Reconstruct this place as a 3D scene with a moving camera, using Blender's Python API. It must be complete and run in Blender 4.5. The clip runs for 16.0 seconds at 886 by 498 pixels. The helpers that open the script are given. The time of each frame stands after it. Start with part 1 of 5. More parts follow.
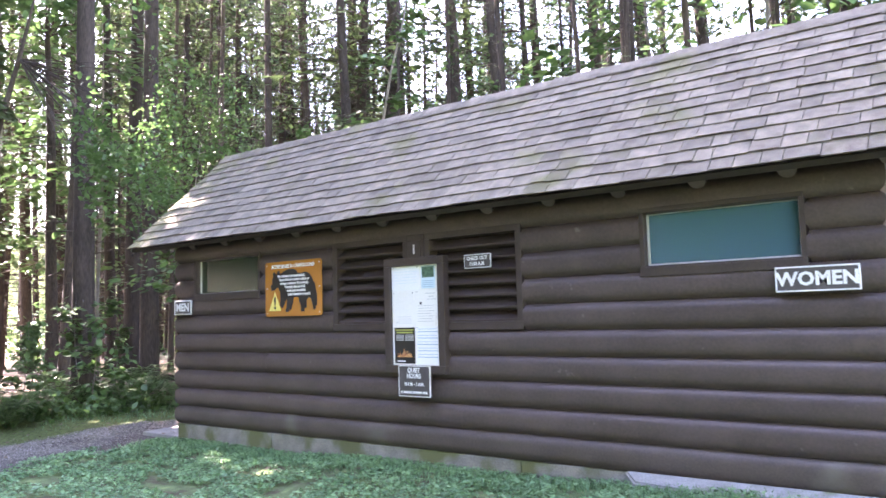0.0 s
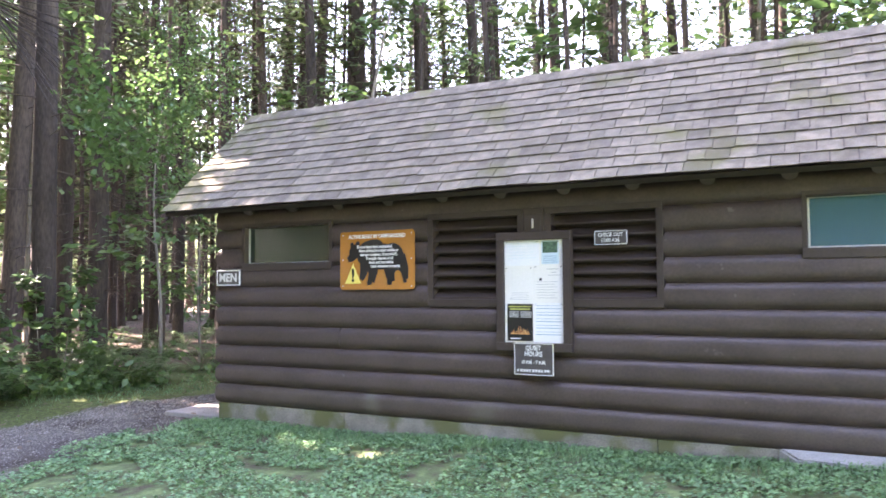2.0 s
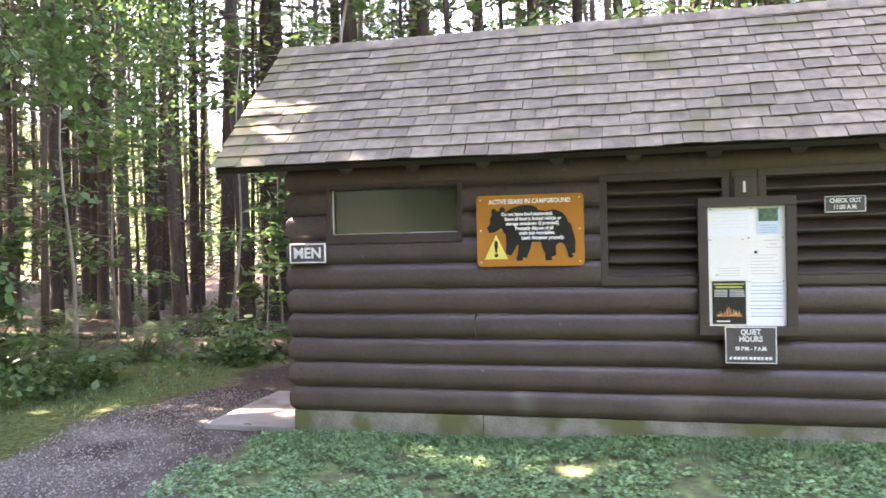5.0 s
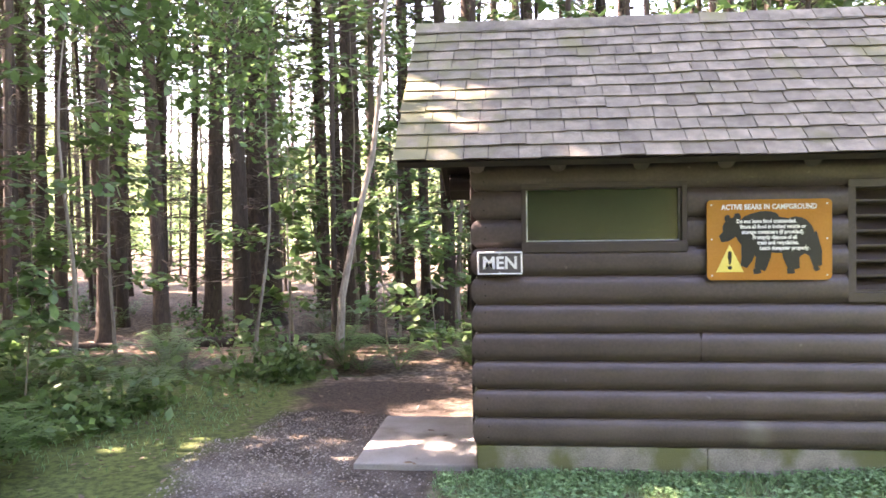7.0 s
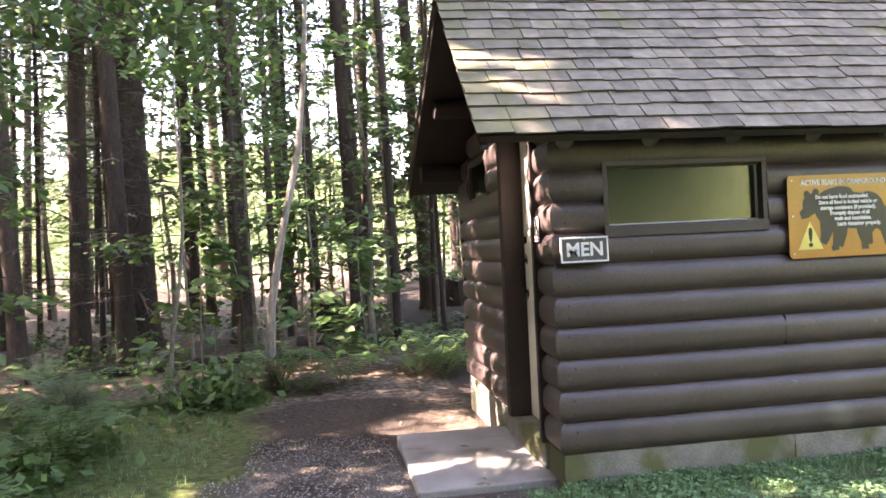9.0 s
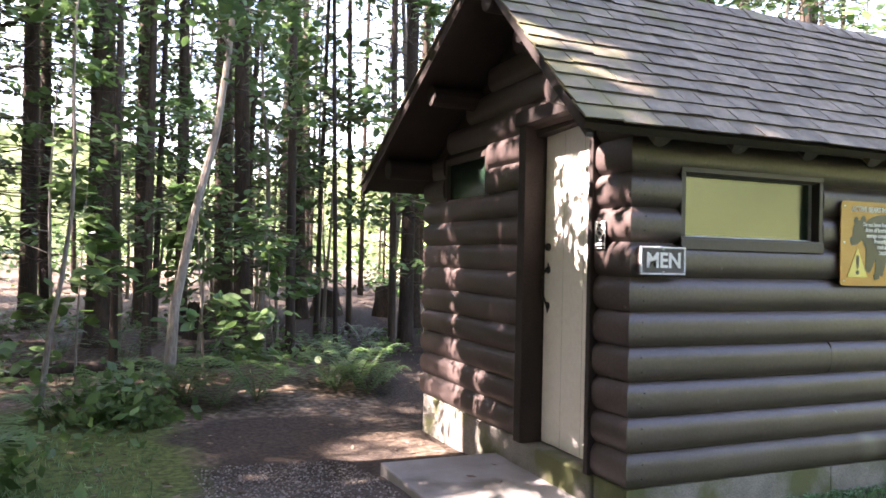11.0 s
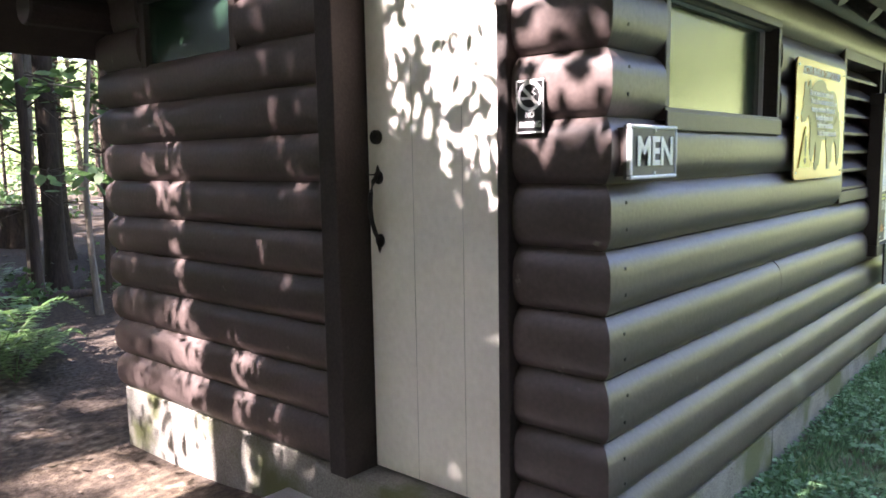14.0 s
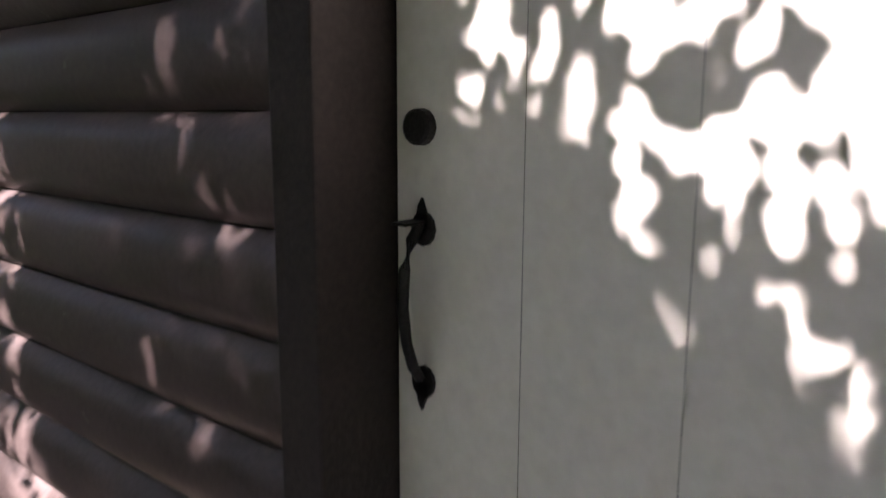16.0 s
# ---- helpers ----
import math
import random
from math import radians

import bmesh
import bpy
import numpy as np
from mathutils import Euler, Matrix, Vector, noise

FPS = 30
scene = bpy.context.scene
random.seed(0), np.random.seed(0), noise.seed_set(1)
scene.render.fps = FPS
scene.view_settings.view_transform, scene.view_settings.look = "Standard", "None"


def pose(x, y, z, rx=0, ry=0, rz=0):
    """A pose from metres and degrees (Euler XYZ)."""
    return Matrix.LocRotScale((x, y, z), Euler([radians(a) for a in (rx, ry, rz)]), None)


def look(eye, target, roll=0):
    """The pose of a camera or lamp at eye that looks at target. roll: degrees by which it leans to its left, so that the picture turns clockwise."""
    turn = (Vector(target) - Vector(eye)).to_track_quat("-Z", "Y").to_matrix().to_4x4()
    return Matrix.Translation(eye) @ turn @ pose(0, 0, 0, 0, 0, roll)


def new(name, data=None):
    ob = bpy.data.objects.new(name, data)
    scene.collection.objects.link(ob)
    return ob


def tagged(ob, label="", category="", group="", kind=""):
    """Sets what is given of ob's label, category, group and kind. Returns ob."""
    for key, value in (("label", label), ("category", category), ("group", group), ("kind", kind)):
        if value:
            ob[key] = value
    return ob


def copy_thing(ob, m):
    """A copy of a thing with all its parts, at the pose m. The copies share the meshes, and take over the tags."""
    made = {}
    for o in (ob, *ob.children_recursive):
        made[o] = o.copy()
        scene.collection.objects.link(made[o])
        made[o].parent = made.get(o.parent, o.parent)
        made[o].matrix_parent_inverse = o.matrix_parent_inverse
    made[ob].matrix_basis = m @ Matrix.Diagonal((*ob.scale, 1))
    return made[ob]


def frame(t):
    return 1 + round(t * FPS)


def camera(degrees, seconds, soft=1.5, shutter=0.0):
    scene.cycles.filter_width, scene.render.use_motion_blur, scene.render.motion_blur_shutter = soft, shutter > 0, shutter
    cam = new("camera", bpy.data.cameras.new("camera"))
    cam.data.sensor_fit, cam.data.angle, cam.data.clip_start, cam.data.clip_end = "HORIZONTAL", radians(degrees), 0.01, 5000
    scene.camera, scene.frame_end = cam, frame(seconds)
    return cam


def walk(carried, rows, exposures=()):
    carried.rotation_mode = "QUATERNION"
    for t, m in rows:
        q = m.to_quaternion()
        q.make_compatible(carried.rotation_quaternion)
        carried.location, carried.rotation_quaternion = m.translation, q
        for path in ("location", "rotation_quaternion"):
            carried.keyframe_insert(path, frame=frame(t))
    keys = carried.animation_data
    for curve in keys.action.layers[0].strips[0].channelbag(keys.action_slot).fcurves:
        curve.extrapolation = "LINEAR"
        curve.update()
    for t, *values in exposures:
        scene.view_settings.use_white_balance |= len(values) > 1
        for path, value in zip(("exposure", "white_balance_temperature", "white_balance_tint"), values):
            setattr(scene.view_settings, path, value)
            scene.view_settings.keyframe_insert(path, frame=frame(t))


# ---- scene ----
cam = camera(61.1, 16.0, soft=1.6, shutter=0.3)
PATH = [
    (0, (-0.213, 0.254, 1.552), (-1.408, 1.848, 1.724), -1.6),
    (0.5, (-0.594, -0.027, 1.576), (-1.746, 1.599, 1.743), -0.3),
    (1, (-1.062, -0.275, 1.587), (-2.101, 1.426, 1.744), -0.3),
    (1.5, (-1.511, -0.405, 1.574), (-2.501, 1.326, 1.723), -0.4),
    (2, (-1.946, -0.554, 1.575), (-2.871, 1.216, 1.68), -0.4),
    (2.5, (-2.349, -0.517, 1.561), (-3.336, 1.222, 1.598), -1.4),
    (3, (-2.843, -0.614, 1.63), (-3.586, 1.243, 1.639), 0.4),
    (3.5, (-3.322, -0.608, 1.66), (-3.915, 1.302, 1.652), -0.1),
    (4, (-3.813, -0.585, 1.679), (-4.376, 1.334, 1.675), -0.5),
    (4.2, (-3.995, -0.569, 1.684), (-4.548, 1.353, 1.682), -0.8),
    (6.5, (-6.575, -0.013, 1.871), (-6.817, 1.971, 1.819), -0.4),
    (7, (-7.083, 0.036, 1.86), (-7.27, 2.027, 1.831), -0.7),
    (7.5, (-7.602, 0.213, 1.829), (-7.685, 2.211, 1.798), -1.1),
    (8, (-7.933, 0.306, 1.833), (-7.999, 2.305, 1.799), -0.7),
    (8.5, (-8.31, 0.513, 1.8), (-8.183, 2.509, 1.781), -1.0),
    (10.8, (-9.675, 1.589, 1.673), (-8.966, 3.458, 1.709), -0.65),
    (11, (-9.781, 1.736, 1.676), (-9.007, 3.58, 1.702), 1.3),
    (11.5, (-9.972, 2.147, 1.663), (-9.026, 3.909, 1.667), -2.9),
    (12, (-10.007, 2.524, 1.637), (-8.993, 4.248, 1.639), -1.2),
    (12.5, (-9.797, 2.907, 1.644), (-8.632, 4.532, 1.595), -0.05),
    (13, (-9.626, 3.29, 1.631), (-8.319, 4.798, 1.48), -1.3),
    (13.5, (-9.404, 3.639, 1.674), (-7.949, 4.998, 1.481), -0.75),
    (14, (-9.189, 3.976, 1.678), (-7.697, 5.287, 1.444), -1.0),
    (14.5, (-9.012, 4.328, 1.723), (-7.491, 5.591, 1.423), -1.1),
    (15, (-8.714, 4.633, 1.723), (-7.184, 5.881, 1.402), -0.3),
    (15.5, (-8.401, 4.96, 1.721), (-6.897, 6.239, 1.405), -0.5),
    (16, (-8.064, 5.285, 1.783), (-6.544, 6.538, 1.435), 0.2),
]
EXPOSURES = [(0, 4.22, 6850, 37), (3.5, 4.2, 7650, 33), (7, 4.36, 7950, 35), (8.5, 4.09, 7900, 34), (11, 3.66, 7250, 31), (11.5, 3.52, 7150, 31), (12, 3.70, 7100, 29), (14, 3.62, 6650, 28), (16, 3.34, 6500, 29)]
walk(cam, [(t, look(eye, target, roll)) for t, eye, target, roll in PATH], EXPOSURES)

# ---- light ----
SUN = Vector((-1.0, 0.10, 1.13)).normalized()
SUN_EL = math.asin(SUN.z)
world = bpy.data.worlds.new("world")
scene.world = world
world.use_nodes = True
wn = world.node_tree
sky = wn.nodes.new("ShaderNodeTexSky")
sky.sky_type = "NISHITA"
sky.sun_disc = False
sky.sun_elevation = SUN_EL
sky.sun_rotation = math.atan2(SUN.x, SUN.y)
sky.air_density, sky.dust_density, sky.ozone_density = 1.0, 1.5, 1.0
wn.nodes["Background"].inputs["Strength"].default_value = 0.15
wn.links.new(sky.outputs["Color"], wn.nodes["Background"].inputs["Color"])
sun_data = bpy.data.lights.new("sun", "SUN")
sun_data.energy, sun_data.angle, sun_data.color = 4.6, radians(0.42), (1.0, 0.96, 0.92)
sun = new("sun", sun_data)
sun.matrix_world = look(SUN * 40, (0, 0, 0))


# ---- materials ----
def material(name, dark, light, scale=8.0, fine=90.0, rough=0.7, bump=0.25, metal=0.0, stretch=(1, 1, 1), spot=None, spot_scale=2.0,
             spot_at=0.6, vary=0.0, island=False, through_light=0.0, coords="Object", spec=0.5, chips=None, rake=None):
    """Two scales of grain between two colours, with patches of a third, chipped flecks, moss towards a rake, and relief."""
    m = bpy.data.materials.new(name)
    m.use_nodes = True
    nt = m.node_tree
    n, link = nt.nodes, nt.links
    bsdf = n["Principled BSDF"]
    bsdf.inputs["Roughness"].default_value = rough
    bsdf.inputs["Metallic"].default_value = metal
    bsdf.inputs["Specular IOR Level"].default_value = spec
    tex = n.new("ShaderNodeTexCoord")
    mapping = n.new("ShaderNodeMapping")
    mapping.inputs["Scale"].default_value = stretch
    if coords == "World":
        geo = n.new("ShaderNodeNewGeometry")
        link.new(geo.outputs["Position"], mapping.inputs["Vector"])
    else:
        link.new(tex.outputs[coords], mapping.inputs["Vector"])
    coarse = n.new("ShaderNodeTexNoise")
    coarse.inputs["Scale"].default_value, coarse.inputs["Detail"].default_value = scale, 5
    grain = n.new("ShaderNodeTexNoise")
    grain.inputs["Scale"].default_value, grain.inputs["Detail"].default_value = fine, 3
    for t in (coarse, grain):
        link.new(mapping.outputs["Vector"], t.inputs["Vector"])
    add = n.new("ShaderNodeMath")
    add.operation = "MULTIPLY_ADD"
    add.inputs[1].default_value = 0.5
    link.new(grain.outputs["Fac"], add.inputs[0])
    half = n.new("ShaderNodeMath")
    half.operation = "MULTIPLY"
    half.inputs[1].default_value = 0.5
    link.new(coarse.outputs["Fac"], half.inputs[0])
    link.new(half.outputs[0], add.inputs[2])
    ramp = n.new("ShaderNodeValToRGB")
    ramp.color_ramp.elements[0].position, ramp.color_ramp.elements[1].position = 0.36, 0.64
    ramp.color_ramp.elements[0].color, ramp.color_ramp.elements[1].color = (*dark, 1), (*light, 1)
    link.new(add.outputs[0], ramp.inputs["Fac"])
    colour = ramp.outputs["Color"]
    if spot:
        patch = n.new("ShaderNodeTexNoise")
        patch.inputs["Scale"].default_value, patch.inputs["Detail"].default_value = spot_scale, 6
        link.new(mapping.outputs["Vector"], patch.inputs["Vector"])
        sr = n.new("ShaderNodeMapRange")
        sr.inputs["From Min"].default_value, sr.inputs["From Max"].default_value = spot_at, spot_at + 0.1
        link.new(patch.outputs["Fac"], sr.inputs["Value"])
        mix = n.new("ShaderNodeMix")
        mix.data_type = "RGBA"
        link.new(sr.outputs[0], mix.inputs["Factor"])
        link.new(colour, mix.inputs["A"])
        mix.inputs["B"].default_value = (*spot, 1)
        colour = mix.outputs["Result"]
    if chips:
        flake = n.new("ShaderNodeTexNoise")
        flake.inputs["Scale"].default_value, flake.inputs["Detail"].default_value = 13, 4
        link.new(mapping.outputs["Vector"], flake.inputs["Vector"])
        fr = n.new("ShaderNodeMapRange")
        fr.inputs["From Min"].default_value, fr.inputs["From Max"].default_value = 0.70, 0.76
        link.new(flake.outputs["Fac"], fr.inputs["Value"])
        over = n.new("ShaderNodeMix")
        over.data_type = "RGBA"
        link.new(fr.outputs[0], over.inputs["Factor"])
        link.new(colour, over.inputs["A"])
        over.inputs["B"].default_value = (*chips, 1)
        colour = over.outputs["Result"]
    if rake:
        at, reach, tint = rake
        where = n.new("ShaderNodeSeparateXYZ")
        link.new(mapping.outputs["Vector"], where.inputs[0])
        near = n.new("ShaderNodeMapRange")
        near.inputs["From Min"].default_value, near.inputs["From Max"].default_value = at + reach, at
        near.inputs["To Max"].default_value = 0.36
        link.new(where.outputs["X"], near.inputs["Value"])
        tufts = n.new("ShaderNodeTexNoise")
        tufts.inputs["Scale"].default_value, tufts.inputs["Detail"].default_value = 7, 8
        link.new(mapping.outputs["Vector"], tufts.inputs["Vector"])
        both = n.new("ShaderNodeMath")
        link.new(near.outputs[0], both.inputs[0])
        link.new(tufts.outputs["Fac"], both.inputs[1])
        mr = n.new("ShaderNodeMapRange")
        mr.inputs["From Min"].default_value, mr.inputs["From Max"].default_value = 0.68, 0.90
        link.new(both.outputs[0], mr.inputs["Value"])
        cover = n.new("ShaderNodeMix")
        cover.data_type = "RGBA"
        link.new(mr.outputs[0], cover.inputs["Factor"])
        link.new(colour, cover.inputs["A"])
        cover.inputs["B"].default_value = (*tint, 1)
        colour = cover.outputs["Result"]
    if vary:
        hsv = n.new("ShaderNodeHueSaturation")
        vr = n.new("ShaderNodeMapRange")
        vr.inputs["To Min"].default_value, vr.inputs["To Max"].default_value = 1 - vary, 1 + vary
        if island:
            src = n.new("ShaderNodeNewGeometry").outputs["Random Per Island"]
        else:
            src = n.new("ShaderNodeObjectInfo").outputs["Random"]
        link.new(src, vr.inputs["Value"])
        link.new(vr.outputs[0], hsv.inputs["Value"])
        link.new(colour, hsv.inputs["Color"])
        colour = hsv.outputs["Color"]
    link.new(colour, bsdf.inputs["Base Color"])
    if bump:
        b = n.new("ShaderNodeBump")
        b.inputs["Strength"].default_value, b.inputs["Distance"].default_value = bump, 0.01
        link.new(add.outputs[0], b.inputs["Height"])
        link.new(b.outputs["Normal"], bsdf.inputs["Normal"])
    if through_light:
        tr = n.new("ShaderNodeBsdfTranslucent")
        link.new(colour, tr.inputs["Color"])
        ms = n.new("ShaderNodeMixShader")
        ms.inputs["Fac"].default_value = through_light
        link.new(bsdf.outputs[0], ms.inputs[1])
        link.new(tr.outputs[0], ms.inputs[2])
        link.new(ms.outputs[0], n["Material Output"].inputs["Surface"])
    return m


BROWN = material("brown_log_paint", (0.055, 0.040, 0.036), (0.090, 0.066, 0.060), 3, 60, 0.44, 0.16, spot=(0.088, 0.066, 0.055), spot_scale=5, spot_at=0.64, vary=0.09, coords="World", chips=(0.17, 0.15, 0.13))
BROWN_BASE = material("weathered_log_paint", (0.055, 0.041, 0.036), (0.090, 0.070, 0.060), 4, 70, 0.5, 0.2, spot=(0.13, 0.118, 0.095), spot_scale=1.3, spot_at=0.58, coords="World")
BROWN_TRIM = material("brown_trim_paint", (0.040, 0.028, 0.024), (0.060, 0.044, 0.037), 5, 80, 0.5, 0.12, coords="World")
DARK_WOOD = material("dark_timber", (0.018, 0.012, 0.010), (0.036, 0.025, 0.021), 6, 80, 0.75, 0.3, coords="World")
SHINGLE = material("asphalt_shingle", (0.106, 0.090, 0.063), (0.246, 0.212, 0.155), 11, 190, 0.92, 0.8, spot=(0.132, 0.124, 0.060), spot_scale=1.7, spot_at=0.57, vary=0.22, coords="World", rake=(-7.85, 1.3, (0.140, 0.134, 0.066)))
SHINGLE_REST = material("asphalt_shingle_joined", (0.106, 0.090, 0.063), (0.246, 0.212, 0.155), 11, 190, 0.92, 0.8, spot=(0.132, 0.124, 0.060), spot_scale=1.7, spot_at=0.57, vary=0.22, island=True, coords="World")
CONCRETE = material("mossy_concrete", (0.13, 0.12, 0.10), (0.29, 0.275, 0.24), 5, 120, 0.9, 0.6, spot=(0.105, 0.115, 0.048), spot_scale=2.4, spot_at=0.48, coords="World")
SLAB = material("worn_concrete_slab", (0.20, 0.19, 0.17), (0.33, 0.315, 0.29), 4, 150, 0.9, 0.35, spot=(0.14, 0.125, 0.10), spot_scale=1.5, spot_at=0.58, coords="World")
STONE = material("grey_stone", (0.18, 0.18, 0.17), (0.34, 0.34, 0.32), 6, 90, 0.9, 0.5, spot=(0.16, 0.18, 0.10), spot_scale=5, spot_at=0.6, coords="World")
DOOR_PAINT = material("cream_door_paint", (0.70, 0.67, 0.58), (0.80, 0.77, 0.68), 2, 40, 0.45, 0.05, spot=(0.62, 0.58, 0.49), spot_scale=2.5, spot_at=0.66, coords="World")
IRON = material("black_iron", (0.012, 0.011, 0.010), (0.030, 0.027, 0.025), 20, 200, 0.45, 0.2, metal=0.6)
SIGN_ORANGE = material("orange_brown_sign", (0.40, 0.155, 0.028), (0.47, 0.19, 0.036), 3, 80, 0.2, 0.02, spec=0.5)
SIGN_BLACK = material("black_print", (0.010, 0.010, 0.010), (0.016, 0.016, 0.016), 6, 90, 0.4, 0.02)
SIGN_WHITE = material("white_print", (0.74, 0.74, 0.72), (0.82, 0.82, 0.80), 6, 90, 0.5, 0.03)
SIGN_YELLOW = material("yellow_print", (0.75, 0.60, 0.12), (0.82, 0.68, 0.18), 6, 90, 0.4, 0.02)
SIGN_DARK = material("charcoal_sign_board", (0.060, 0.052, 0.050), (0.095, 0.085, 0.080), 8, 120, 0.55, 0.15)
PAPER = material("white_paper", (0.76, 0.78, 0.78), (0.84, 0.85, 0.85), 3, 60, 0.6, 0.06)
PAPER_CREAM = material("cream_paper", (0.76, 0.75, 0.69), (0.82, 0.81, 0.76), 3, 60, 0.6, 0.06)
PAPER_BLUE = material("pale_blue_paper", (0.50, 0.66, 0.72), (0.60, 0.74, 0.79), 3, 60, 0.6, 0.06)
PRINT_GREY = material("grey_print", (0.42, 0.43, 0.42), (0.52, 0.52, 0.51), 9, 90, 0.7, 0.0)
PRINT_BLUE = material("blue_print", (0.16, 0.30, 0.40), (0.24, 0.40, 0.50), 9, 90, 0.7, 0.0)
PRINT_GREEN = material("dark_green_print", (0.02, 0.05, 0.03), (0.10, 0.20, 0.12), 40, 90, 0.6, 0.0)
PRINT_FIRE = material("flame_print", (0.25, 0.05, 0.01), (0.90, 0.50, 0.20), 30, 90, 0.6, 0.0)
PRINT_OLIVE = material("yellow_green_print", (0.35, 0.38, 0.08), (0.50, 0.52, 0.14), 30, 90, 0.6, 0.0)
ALUMINIUM = material("aluminium_edge", (0.50, 0.51, 0.51), (0.62, 0.63, 0.63), 10, 120, 0.45, 0.05, metal=0.5)
INTERIOR = material("interior_plaster", (0.34, 0.35, 0.31), (0.42, 0.43, 0.39), 3, 60, 0.8, 0.1, coords="World")
BARK = material("conifer_bark", (0.030, 0.021, 0.015), (0.088, 0.064, 0.047), 6, 40, 0.95, 0.9, stretch=(1, 1, 0.25), vary=0.3)
BARK_PALE = material("pale_sapling_bark", (0.13, 0.11, 0.085), (0.27, 0.24, 0.19), 8, 50, 0.9, 0.6, stretch=(1, 1, 0.3), vary=0.15)
TWIG = material("dead_twig", (0.085, 0.068, 0.052), (0.17, 0.14, 0.115), 8, 60, 0.95, 0.3)
NEEDLES = material("conifer_needles", (0.048, 0.080, 0.030), (0.108, 0.158, 0.058), 1.2, 9, 0.6, 0, through_light=0.35, vary=0.35, island=True)
LEAF = material("broad_leaf", (0.055, 0.118, 0.036), (0.120, 0.212, 0.066), 2, 14, 0.45, 0, through_light=0.40, vary=0.3, island=True)
FERN = material("fern_frond", (0.055, 0.12, 0.033), (0.12, 0.215, 0.058), 3, 20, 0.5, 0, through_light=0.35, vary=0.3, island=True)
CLOVER = material("clover_lawn_leaf", (0.095, 0.200, 0.090), (0.215, 0.37, 0.165), 3, 20, 0.55, 0, through_light=0.25, vary=0.35, island=True)
DRY_LEAF = material("dry_leaf", (0.085, 0.058, 0.037), (0.20, 0.148, 0.10), 9, 60, 0.8, 0, vary=0.4, island=True)
PEBBLE = material("gravel_stone", (0.13, 0.115, 0.10), (0.30, 0.275, 0.24), 12, 120, 0.9, 0.3, vary=0.4, island=True)


def glass_material(name, tint, rough, gloss):
    """Obscure glass: rippled, glossy, with a dim milky body."""
    m = bpy.data.materials.new(name)
    m.use_nodes = True
    n, link = m.node_tree.nodes, m.node_tree.links
    b = n["Principled BSDF"]
    b.inputs["Base Color"].default_value = (*tint, 1)
    b.inputs["Roughness"].default_value = rough
    b.inputs["Specular IOR Level"].default_value = gloss
    b.inputs["Transmission Weight"].default_value = 0.12
    tex = n.new("ShaderNodeTexCoord")
    ripples = n.new("ShaderNodeTexVoronoi")
    ripples.feature = "SMOOTH_F1"
    ripples.inputs["Scale"].default_value = 68
    link.new(tex.outputs["Object"], ripples.inputs["Vector"])
    waves = n.new("ShaderNodeTexNoise")
    waves.inputs["Scale"].default_value = 12
    link.new(tex.outputs["Object"], waves.inputs["Vector"])
    add = n.new("ShaderNodeMath")
    link.new(ripples.outputs["Distance"], add.inputs[0])
    link.new(waves.outputs["Fac"], add.inputs[1])
    bump = n.new("ShaderNodeBump")
    bump.inputs["Strength"].default_value, bump.inputs["Distance"].default_value = 0.20, 0.003
    link.new(add.outputs[0], bump.inputs["Height"])
    link.new(bump.outputs["Normal"], b.inputs["Normal"])
    return m


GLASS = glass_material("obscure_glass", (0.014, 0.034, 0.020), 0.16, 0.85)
# blue in the body colour stands in for sky light in this pane
GLASS_SKY_TINT = glass_material("sky_tinted_obscure_glass", (0.065, 0.16, 0.20), 0.14, 0.5)


